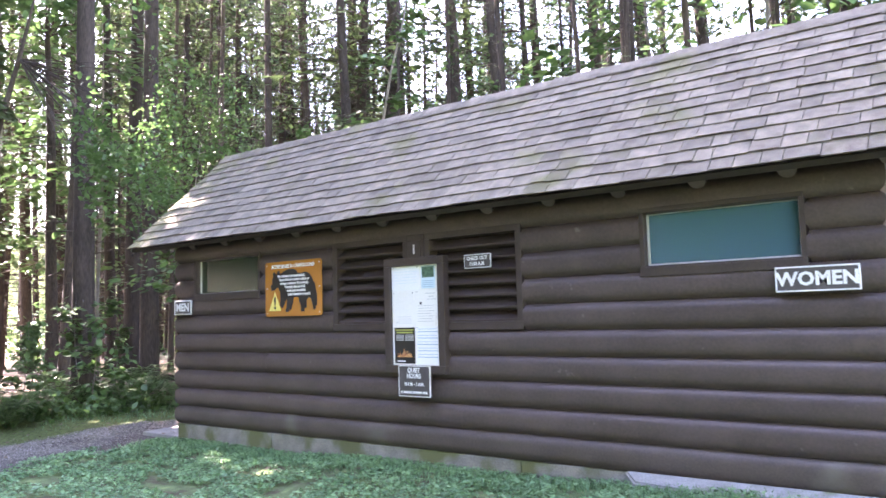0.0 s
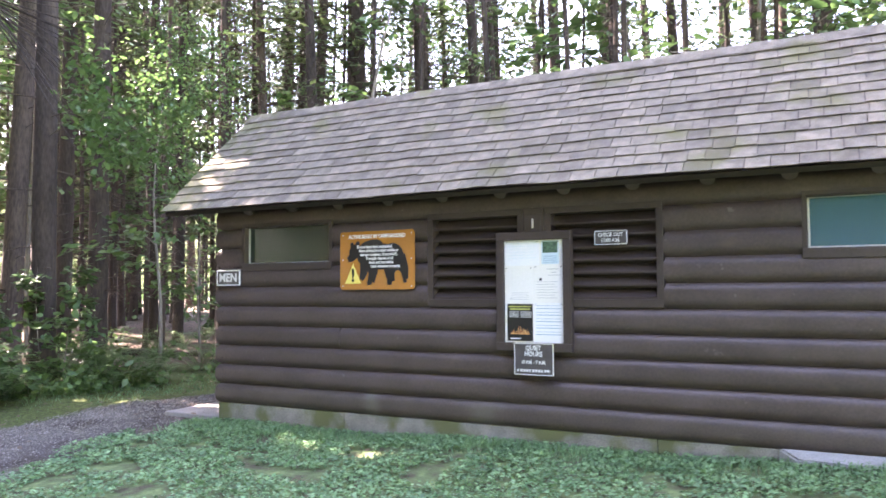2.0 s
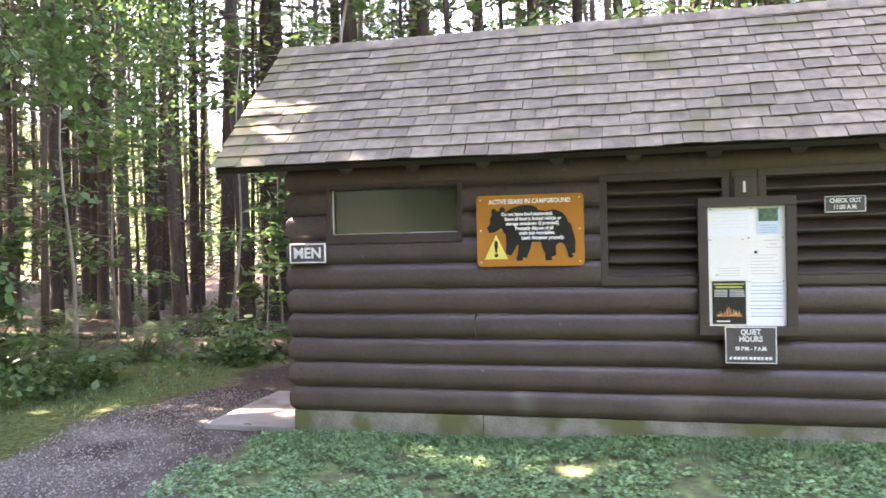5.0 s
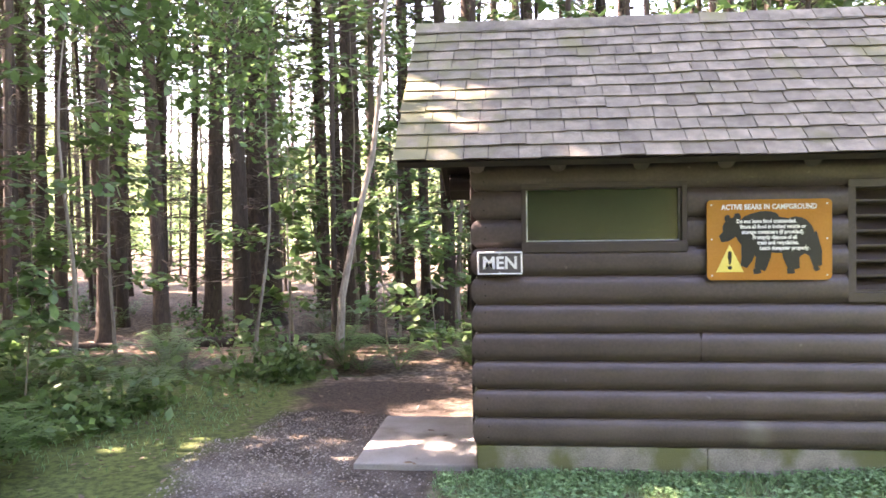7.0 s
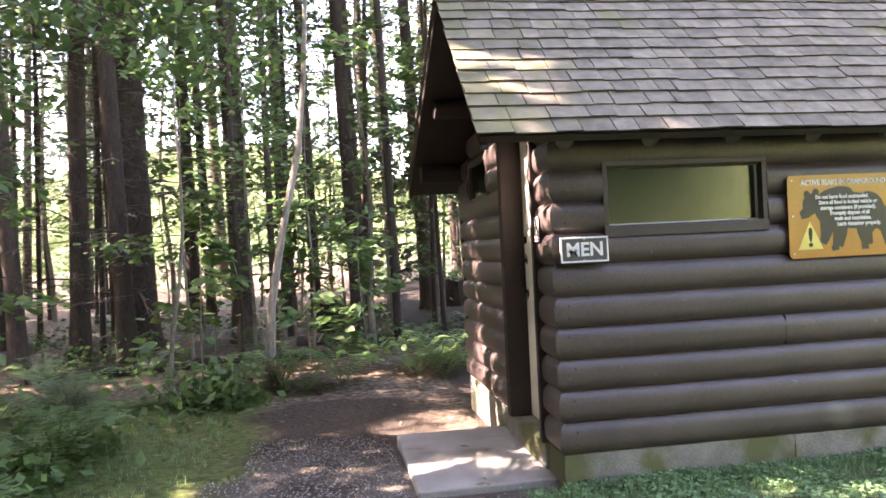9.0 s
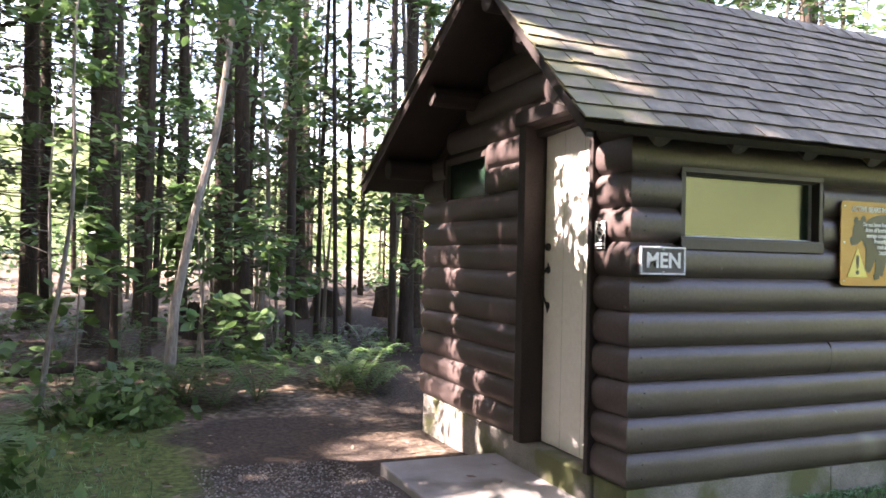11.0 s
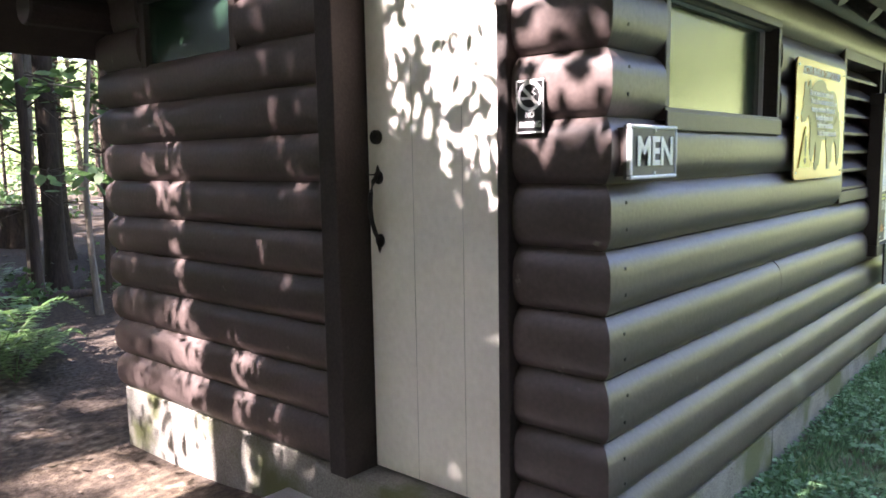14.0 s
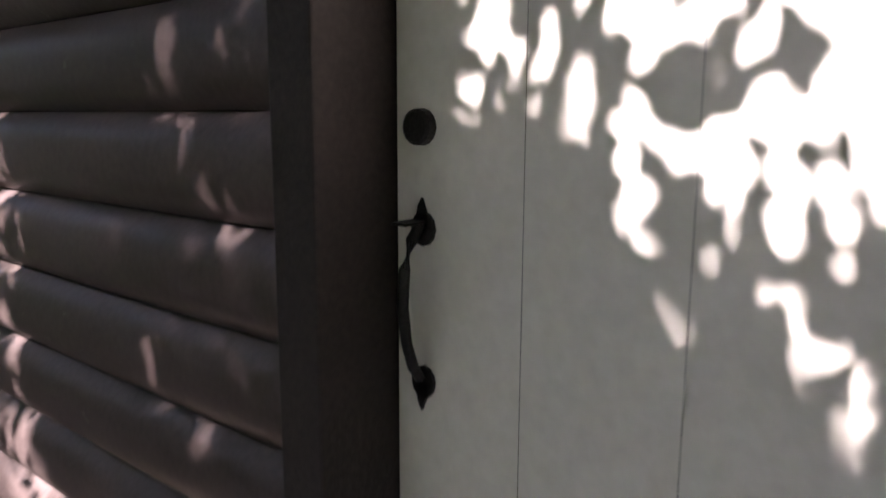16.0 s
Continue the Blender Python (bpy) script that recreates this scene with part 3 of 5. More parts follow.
# ---- roof ----
def slope_slab(y0, z0, y1, z1, thick):
    bm = bmesh.new()
    d = Vector((0, y1 - y0, z1 - z0)).normalized()
    nrm = Vector((0, -d.z, d.y)) if y1 > y0 else Vector((0, d.z, -d.y))
    vs = [bm.verts.new((x, y0 - nrm.y * o, z0 - nrm.z * o) if e == 0 else (x, y1 - nrm.y * o, z1 - nrm.z * o)) for x in (ROOF_X0 + 0.02, ROOF_X1 - 0.02) for e in (0, 1) for o in (0.012, thick)]
    for f in ((0, 1, 3, 2), (4, 6, 7, 5), (0, 4, 5, 1), (2, 3, 7, 6), (0, 2, 6, 4), (1, 5, 7, 3)):
        bm.faces.new([vs[i] for i in f])
    bmesh.ops.recalc_face_normals(bm, faces=bm.faces)
    return bm


roof = thing("roof", "weathered grey shingle roof with mossy patches over the log building", "roof", kind="structure")
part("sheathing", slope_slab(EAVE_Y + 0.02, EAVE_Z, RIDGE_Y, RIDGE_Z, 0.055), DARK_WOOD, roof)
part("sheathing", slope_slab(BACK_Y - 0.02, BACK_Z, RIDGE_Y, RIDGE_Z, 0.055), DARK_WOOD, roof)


def roof_wave(x, s):
    return 0.012 * noise.noise((x * 0.8, s * 1.2, 7.7)) + 0.006 * noise.noise((x * 3.0, s * 4, 1.2))


def shingle_rows():
    """Front courses from the eave up; each shingle a thin wedge, the lower edge proud."""
    rng = random.Random(5)
    rise = Vector((0, RIDGE_Y - EAVE_Y, RIDGE_Z - EAVE_Z))
    length = rise.length
    up = rise.normalized()
    out = Vector((0, -up.z, up.y))
    rows = 13
    step = length / rows
    rest_v, rest_f = [], []
    made = 0
    for r in range(rows):
        x = ROOF_X0 - 0.012 * rng.random()
        while x < ROOF_X1 - 0.03:
            w = min(rng.choice((0.12, 0.15, 0.17, 0.18, 0.20, 0.22)) * rng.uniform(0.92, 1.08), ROOF_X1 - x)
            s0 = r * step - 0.008 + rng.uniform(-0.008, 0.007)
            s1 = min(s0 + step + 0.035, length + 0.004)
            lift = 0.014 + rng.uniform(0, 0.007)
            corners = []
            for xx in (x + 0.0028, x + w - 0.0028):
                for s, o in ((s0, lift), (s1, 0.003), (s0 + 0.006, lift - 0.011), (s1, -0.006)):
                    corners.append(Vector((xx, EAVE_Y, EAVE_Z)) + up * s + out * (o + roof_wave(xx, s)))
            faces = ((0, 4, 5, 1), (2, 3, 7, 6), (0, 2, 6, 4), (0, 1, 3, 2), (4, 6, 7, 5), (1, 5, 7, 3))
            if x < -3.6 and made < 330:
                me = bpy.data.meshes.new("shingle")
                me.from_pydata(corners, [], faces)
                part("shingle", me, SHINGLE, roof)
                made += 1
            else:
                b = len(rest_v)
                rest_v += corners
                rest_f += [[b + i for i in f] for f in faces]
            x += w
    me = bpy.data.meshes.new("shingles")
    me.from_pydata(rest_v, [], rest_f)
    tagged(part("shingles", me, SHINGLE_REST, roof), kind="stuff")
    # back slope
    back = Vector((0, RIDGE_Y - BACK_Y, RIDGE_Z - BACK_Z))
    bl, bu = back.length, back.normalized()
    bo = Vector((0, -bu.z, bu.y)) * -1
    vs, fs = [], []
    for r in range(18):
        x = ROOF_X0
        while x < ROOF_X1 - 0.03:
            w = min(rng.uniform(0.14, 0.28), ROOF_X1 - x)
            b = len(vs)
            s0, s1 = r * bl / 18, min((r + 1) * bl / 18 + 0.03, bl)
            for xx in (x, x + w - 0.002):
                for s, o in ((s0, 0.016), (s1, 0.003), (s0, 0.004), (s1, -0.006)):
                    vs.append(Vector((xx, BACK_Y, BACK_Z)) + bu * s + bo * o)
            fs += [[b + i for i in f] for f in ((0, 4, 5, 1), (2, 3, 7, 6), (0, 2, 6, 4), (0, 1, 3, 2), (4, 6, 7, 5), (1, 5, 7, 3))]
            x += w
    me = bpy.data.meshes.new("back_shingles")
    me.from_pydata(vs, [], fs)
    tagged(part("back_shingles", me, SHINGLE_REST, roof), kind="stuff")
    # ridge caps
    x = ROOF_X0
    while x < ROOF_X1 - 0.05:
        w = rng.uniform(0.15, 0.2)
        bm = bmesh.new()
        h = 0.022 + rng.uniform(0, 0.008)
        prof = [Vector((0, RIDGE_Y, RIDGE_Z)) - up * 0.13 + out * 0.02, Vector((0, RIDGE_Y, RIDGE_Z + h)), Vector((0, RIDGE_Y, RIDGE_Z)) - bu * 0.13 + bo * 0.02]
        a = [bm.verts.new(p + Vector((x, 0, 0.006))) for p in prof]
        b = [bm.verts.new(p + Vector((x + w + 0.02, 0, 0))) for p in prof]
        c = [bm.verts.new(p + Vector((x, 0, -0.010))) for p in prof]
        for i in (0, 1):
            bm.faces.new((a[i], b[i], b[i + 1], a[i + 1]))
            bm.faces.new((a[i], a[i + 1], c[i + 1], c[i]))
        bmesh.ops.recalc_face_normals(bm, faces=bm.faces)
        part("ridge_cap", bm, SHINGLE, roof)
        x += w


def roof_timbers():
    slope = (RIDGE_Z - EAVE_Z) / (RIDGE_Y - EAVE_Y)
    x = -7.31
    while x < ROOF_X1:
        bm = bmesh.new()
        y0 = EAVE_Y + 0.09
        pts = [(x, y, roof_z(y) - 0.055 - 0.066) for y in (y0, 5.05, 5.2)]
        add_tube(bm, pts, [0.052, 0.056, 0.056], 12)
        part("rafter_tail", bm, BROWN, roof, smooth=False)
        x += 0.512
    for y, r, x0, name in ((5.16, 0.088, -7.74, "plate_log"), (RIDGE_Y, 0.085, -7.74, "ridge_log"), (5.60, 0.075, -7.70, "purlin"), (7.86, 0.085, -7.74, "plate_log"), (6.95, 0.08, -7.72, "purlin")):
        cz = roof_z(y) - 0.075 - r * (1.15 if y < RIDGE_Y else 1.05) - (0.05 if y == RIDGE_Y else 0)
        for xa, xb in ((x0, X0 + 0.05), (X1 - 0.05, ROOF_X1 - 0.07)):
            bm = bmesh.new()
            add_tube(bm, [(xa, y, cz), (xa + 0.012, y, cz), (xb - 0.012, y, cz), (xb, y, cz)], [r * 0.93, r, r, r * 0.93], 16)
            # only the front plate log takes the wall colour; the others are darker
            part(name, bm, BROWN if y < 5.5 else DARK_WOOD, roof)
    # rake boards under the shingle edge
    for xa in (ROOF_X0 + 0.022, ROOF_X1 - 0.062):
        for ya, za, yb, zb in ((EAVE_Y + 0.03, EAVE_Z, RIDGE_Y, RIDGE_Z), (BACK_Y - 0.03, BACK_Z, RIDGE_Y, RIDGE_Z)):
            bm = bmesh.new()
            vs = [bm.verts.new((x, y, z - o)) for x in (xa, xa + 0.04) for y, z in ((ya, za), (yb, zb)) for o in (0.056, 0.080)]
            for f in ((0, 1, 3, 2), (4, 6, 7, 5), (0, 4, 5, 1), (2, 3, 7, 6), (0, 2, 6, 4), (1, 5, 7, 3)):
                bm.faces.new([vs[i] for i in f])
            bmesh.ops.recalc_face_normals(bm, faces=bm.faces)
            part("rake_board", bm, DARK_WOOD, roof)


roof_timbers()


# ---- windows, vents, door ----
def frame_bm(x0, x1, z0, z1, wide, y0, y1, low=None):
    bm = bmesh.new()
    low = low or wide
    add_box(bm, x0, x1, y0, y1, z1 - wide, z1, 0.004)
    add_box(bm, x0, x1, y0, y1, z0, z0 + low, 0.004)
    add_box(bm, x0, x0 + wide, y0 + 0.001, y1 - 0.001, z0 + low, z1 - wide, 0.003)
    add_box(bm, x1 - wide, x1, y0 + 0.001, y1 - 0.001, z0 + low, z1 - wide, 0.003)
    return bm


def window(name, hole, label):
    x0, x1, z0, z1 = hole
    w = thing(name, label, "window", kind="structure")
    part("window_frame", frame_bm(x0, x1, z0, z1, 0.032, Y0 - 0.034, Y0 + 0.06, 0.04), BROWN_TRIM, w)
    part("bead", frame_bm(x0 + 0.032, x1 - 0.032, z0 + 0.04, z1 - 0.032, 0.008 if x0 < -4 else 0.013, Y0 + 0.022, Y0 + 0.05), ALUMINIUM, w, "pale glazing bead round the glass")
    part("pane", box(x0 + 0.036, x1 - 0.036, Y0 + 0.040, Y0 + 0.046, z0 + 0.044, z1 - 0.036), GLASS if x0 < -4 else GLASS_SKY_TINT, w, "rippled obscure glass")
    bm = box(x0 - 0.002, x1 + 0.002, Y0 - 0.042, Y0 - 0.03, z0 - 0.03, z0 + 0.03, 0.004)
    part("window_sill", bm, BROWN_TRIM, w)
    return w


window("window_1", MEN_W, "wide obscure glass window in a brown frame beside the men's sign")
window("window_2", WOMEN_W, "wide obscure glass window in a brown frame with pale beads")

gw = thing("window_3", "small dim obscure window high in the gable wall", "window", kind="structure")
gf = frame_bm(GWIN[0], GWIN[1], GWIN[2], GWIN[3], 0.05, 0, 0.08)
gf.transform(Matrix(((0, 1, 0, X0 - 0.02), (1, 0, 0, 0), (0, 0, 1, 0), (0, 0, 0, 1))))
bmesh.ops.reverse_faces(gf, faces=gf.faces)
part("window_frame", gf, BROWN_TRIM, gw)
part("pane", box(X0 + 0.012, X0 + 0.018, GWIN[0] + 0.045, GWIN[1] - 0.045, GWIN[2] + 0.045, GWIN[3] - 0.045), GLASS, gw)


def vent(x0, x1, z0, z1, label):
    v = thing("louvre_vent", label, "louvre", group="louvre vents on the front wall")
    part("frame", frame_bm(x0, x1, z0, z1, 0.05, Y0 - 0.03, Y0 + 0.09, 0.06), BROWN_TRIM, v)
    # dark sheet closing the vent, so the gaps between slats show dark
    part("backing", box(x0 + 0.05, x1 - 0.05, Y0 + 0.085, Y0 + 0.095, z0 + 0.06, z1 - 0.05), DARK_WOOD, v)
    count = 7
    pitch = (z1 - z0 - 0.11) / count
    bm = bmesh.new()
    pr = [(Y0 - 0.012, 0.0), (Y0 - 0.012, 0.014), (Y0 + 0.07, 0.078), (Y0 + 0.075, 0.066)]
    a = [bm.verts.new((x0 + 0.051, y, z)) for y, z in pr]
    b = [bm.verts.new((x1 - 0.051, y, z)) for y, z in pr]
    bm.faces.new(a)
    bm.faces.new(b[::-1])
    for i in range(4):
        bm.faces.new((a[i], b[i], b[(i + 1) % 4], a[(i + 1) % 4]))
    bmesh.ops.recalc_face_normals(bm, faces=bm.faces)
    first = part("slat", bm, BROWN_TRIM, v)
    first.location.z = z0 + 0.064
    for i in range(1, count):
        s = new("slat", first.data)
        s.parent = v
        s.location.z = z0 + 0.064 + i * pitch
    return v


vent(VENT[0], -4.125, VENT[2], VENT[3], "brown slatted louvre vent beside the notice board")
vent(-3.945, VENT[1], VENT[2], VENT[3], "brown slatted louvre vent behind the check-out sign")
post = tagged(part("vent_post", box(-4.12, -3.95, Y0 - 0.036, Y0 + 0.10, VENT[2], VENT[3], 0.004), BROWN_TRIM), "brown post between the two louvre vents", "post", kind="structure")


def upright(x, y, z):
    """A plane facing the lawn: letters' x along the wall, their y up."""
    return pose(x, y, z, 90, 0, 0)


number = thing("number_plate", "small brown plate with a white painted numeral", "sign")
part("plate", box(-4.10, -3.97, Y0 - 0.052, Y0 - 0.037, 1.99, 2.15, 0.004), BROWN_TRIM, number)
lettering("numeral", "1", 0.10, SIGN_WHITE, number, upright(-4.035, Y0 - 0.0535, 2.075), bold=0.003)

door = thing("door_1", "closed cream-painted metal door with a black iron pull", "door", kind="structure")
DX = -7.235
part("leaf", box(DX, DX + 0.045, DOOR[0] + 0.004, DOOR[1] - 0.004, DOOR[2] + 0.006, DOOR[3] - 0.004, 0.003), DOOR_PAINT, door, "cream painted door leaf")
for y in (5.60, 5.83):
    part("seam", box(DX - 0.0008, DX + 0.001, y - 0.0004, y + 0.0004, DOOR[2] + 0.01, DOOR[3] - 0.01), CONCRETE, door)
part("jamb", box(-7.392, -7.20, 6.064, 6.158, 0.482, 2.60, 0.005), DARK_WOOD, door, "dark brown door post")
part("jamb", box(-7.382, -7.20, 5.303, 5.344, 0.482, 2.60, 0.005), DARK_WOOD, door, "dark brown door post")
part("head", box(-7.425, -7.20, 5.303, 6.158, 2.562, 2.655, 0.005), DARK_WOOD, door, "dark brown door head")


def door_pull():
    bm = bmesh.new()
    zs = (1.627, 1.605, 1.565, 1.51, 1.455, 1.415, 1.392)
    off = (0.012, 0.030, 0.045, 0.050, 0.042, 0.028, 0.012)
    add_tube(bm, [(DX - o, 6.003, z) for z, o in zip(zs, off)], [0.008, 0.009, 0.0085, 0.009, 0.0085, 0.009, 0.008], 10)
    handle = part("door_handle", bm, IRON, door, "black wrought iron thumb-latch pull", smooth=True)
    for z0, s in ((1.620, 1), (1.384, -1)):
        o = [(6.003 + math.cos(a) * 0.022, z0 + math.sin(a) * 0.026) for a in [math.pi * 2 * i / 12 for i in range(12)]]
        bm = prism(o, 0.006)
        tip = prism([(6.003 - 0.016, z0), (6.003 + 0.016, z0), (6.003 + 0.009, z0 + s * 0.034), (6.003 + 0.002, z0 + s * 0.046)], 0.005)
        me = bpy.data.meshes.new("tip")
        tip.to_mesh(me)
        tip.free()
        bm.from_mesh(me)
        bm.transform(Matrix(((0, 1, 0, DX - 0.0065), (1, 0, 0, 0), (0, 0, 1, 0), (0, 0, 0, 1))))
        bmesh.ops.recalc_face_normals(bm, faces=bm.faces)
        part("plate", bm, IRON, handle)
    part("thumb_latch", box(DX - 0.05, DX - 0.004, 5.996, 6.024, 1.628, 1.633, 0.001), IRON, handle)


door_pull()
bm = bmesh.new()
add_tube(bm, [(DX - 0.018, 6.008, 1.768), (DX - 0.014, 6.008, 1.768), (DX + 0.001, 6.008, 1.768)], [0.021, 0.026, 0.027], 18)
part("deadbolt", bm, IRON, door, "round dark deadbolt cylinder")


# ---- signs ----
def framed_sign(name, label, x0, x1, z0, z1, y, thick, border=0.008):
    s = thing(name, label, "sign")
    part("board", box(x0, x1, y, y + thick, z0, z1, 0.002), SIGN_DARK, s)
    part("border", frame_bm(x0 - 0.001, x1 + 0.001, z0 - 0.001, z1 + 0.001, border, y - 0.003, y + thick * 0.6), SIGN_WHITE, s, "white painted border")
    return s


men = framed_sign("men_sign", "charcoal sign with white painted lettering on the log corner", -7.318, -7.027, 1.618, 1.766, 4.940, 0.022, 0.011)
lettering("letters", "MEN", 0.112, SIGN_WHITE, men, upright(-7.172, 4.9365, 1.690), bold=0.003)
part("mounting_block", box(-7.316, -7.10, 4.962, 5.0, 1.625, 1.76, 0.004), BROWN, men)
for z in (1.632, 1.752):
    part("screw", box(-7.178, -7.168, 4.9365, 4.941, z - 0.005, z + 0.005, 0.002), ALUMINIUM, men)
women = framed_sign("women_sign", "charcoal sign with white painted lettering and white border", -1.300, -0.857, 1.622, 1.767, 4.940, 0.022, 0.010)
lettering("letters", "WOMEN", 0.108, SIGN_WHITE, women, upright(-1.078, 4.9365, 1.692), bold=0.004, stretch=1.02)
check = framed_sign("check_out_sign", "small charcoal sign with white lettering on the louvre slats", -3.544, -3.300, 1.893, 1.997, 4.962, 0.014, 0.006)
lettering("letters", "CHECK OUT", 0.040, SIGN_WHITE, check, upright(-3.422, 4.9585, 1.966), bold=0.0012, stretch=0.82)
lettering("letters", "11:00 A.M.", 0.040, SIGN_WHITE, check, upright(-3.422, 4.9585, 1.924), bold=0.0012, stretch=0.82)
quiet = framed_sign("quiet_hours_sign", "charcoal sign with white lettering hung below the notice board", -4.180, -3.862, 0.905, 1.148, 4.905, 0.02, 0.007)
for txt, z, s in (("QUIET", 1.112, 0.052), ("HOURS", 1.066, 0.052), ("10 P.M. - 7 A.M.", 1.003, 0.036)):
    lettering("letters", txt, s, SIGN_WHITE, quiet, upright(-4.021, 4.9015, z), bold=0.0014, stretch=0.85)
for i in range(11):
    part("small_print", box(-4.155 + i * 0.0245, -4.155 + i * 0.0245 + (0.018 if i % 4 else 0.013), 4.9015, 4.9045, 0.930, 0.949), SIGN_WHITE, quiet)


def oval(cx, cz, rx, rz, turn=0, k=20):
    c, s = math.cos(radians(turn)), math.sin(radians(turn))
    return [(cx + rx * math.cos(a) * c - rz * math.sin(a) * s, cz + rx * math.cos(a) * s + rz * math.sin(a) * c) for a in [2 * math.pi * i / k for i in range(k)]]


def limb(points, widths):
    """A tapered strip outline through points."""
    left, right = [], []
    for i, (x, z) in enumerate(points):
        a, b = points[max(i - 1, 0)], points[min(i + 1, len(points) - 1)]
        dx, dz = b[0] - a[0], b[1] - a[1]
        d = math.hypot(dx, dz)
        nx, nz = -dz / d * widths[i], dx / d * widths[i]
        left.append((x + nx, z + nz))
        right.append((x - nx, z - nz))
    return left + right[::-1]


def bear_sign():
    """Warning sign, 0.76 by 0.51 m."""
    s = thing("bear_warning_sign", "orange-brown metal warning sign with black bear outline and white lettering", "sign")
    x0, z0, y = -5.857, 1.570, 4.950
    bm = prism(rounded(x0, x0 + 0.764, z0, z0 + 0.510, 0.03), 0.006)
    bm.transform(Matrix.Translation((0, y, 0)))
    part("panel", bm, SIGN_ORANGE, s)
    shapes = [oval(0.43, 0.285, 0.215, 0.115, -4), oval(0.30, 0.31, 0.125, 0.115, 15), oval(0.545, 0.275, 0.115, 0.125), oval(0.335, 0.385, 0.11, 0.05, 8),
              oval(0.165, 0.335, 0.070, 0.062, 25), limb([(0.165, 0.325), (0.115, 0.275), (0.082, 0.262)], [0.050, 0.034, 0.022]),
              oval(0.128, 0.392, 0.020, 0.024), oval(0.188, 0.402, 0.022, 0.024),
              limb([(0.34, 0.26), (0.345, 0.14), (0.325, 0.065)], [0.075, 0.045, 0.034]), limb([(0.33, 0.065), (0.285, 0.052)], [0.022, 0.016]),
              limb([(0.27, 0.25), (0.245, 0.13), (0.225, 0.085)], [0.06, 0.034, 0.022]),
              limb([(0.54, 0.25), (0.515, 0.14), (0.535, 0.065)], [0.095, 0.050, 0.034]), limb([(0.535, 0.062), (0.49, 0.055)], [0.022, 0.016]),
              limb([(0.60, 0.26), (0.665, 0.165), (0.675, 0.085)], [0.085, 0.042, 0.026]), limb([(0.678, 0.082), (0.655, 0.062)], [0.022, 0.014])]
    bear = bmesh.new()
    for i, sh in enumerate(shapes):
        piece = prism([(x0 + a, z0 + b) for a, b in sh], 0.002)
        piece.transform(Matrix.Translation((0, y - 0.0010 - 0.00012 * i, 0)))
        me = bpy.data.meshes.new("piece")
        piece.to_mesh(me)
        piece.free()
        bear.from_mesh(me)
        bpy.data.meshes.remove(me)
    part("bear_outline", bear, SIGN_BLACK, s, "black bear silhouette")
    tri = prism([(x0 + 0.055, z0 + 0.052), (x0 + 0.225, z0 + 0.052), (x0 + 0.140, z0 + 0.228)], 0.002)
    tri.transform(Matrix.Translation((0, y - 0.0038, 0)))
    part("warning_triangle", tri, SIGN_YELLOW, s, "yellow warning triangle")
    lettering("exclamation_mark", "!", 0.16, SIGN_BLACK, s, upright(x0 + 0.140, y - 0.0045, z0 + 0.120), bold=0.004)
    lettering("heading", "ACTIVE BEARS IN CAMPGROUND", 0.046, SIGN_WHITE, s, upright(x0 + 0.382, y - 0.0012, z0 + 0.462), bold=0.0013, stretch=0.84)
    rows = (("Do not leave food unattended.", 0.345, 0.372), ("Store all food in locked vehicle or", 0.385, 0.338), ("storage containers (if provided).", 0.385, 0.304),
            ("Promptly dispose of all", 0.395, 0.270), ("trash and recyclables.", 0.415, 0.236), ("Latch dumpster properly.", 0.455, 0.202))
    for txt, x, z in rows:
        lettering("warning_text", txt, 0.034, SIGN_WHITE, s, upright(x0 + x + 0.02, y - 0.0045, z0 + z), bold=0.0015, stretch=0.86)
    for sx in (0.03, 0.734):
        for sz in (0.03, 0.26, 0.48):
            part("screw", box(x0 + sx - 0.005, x0 + sx + 0.005, y - 0.003, y + 0.001, z0 + sz - 0.005, z0 + sz + 0.005, 0.002), ALUMINIUM, s)


bear_sign()


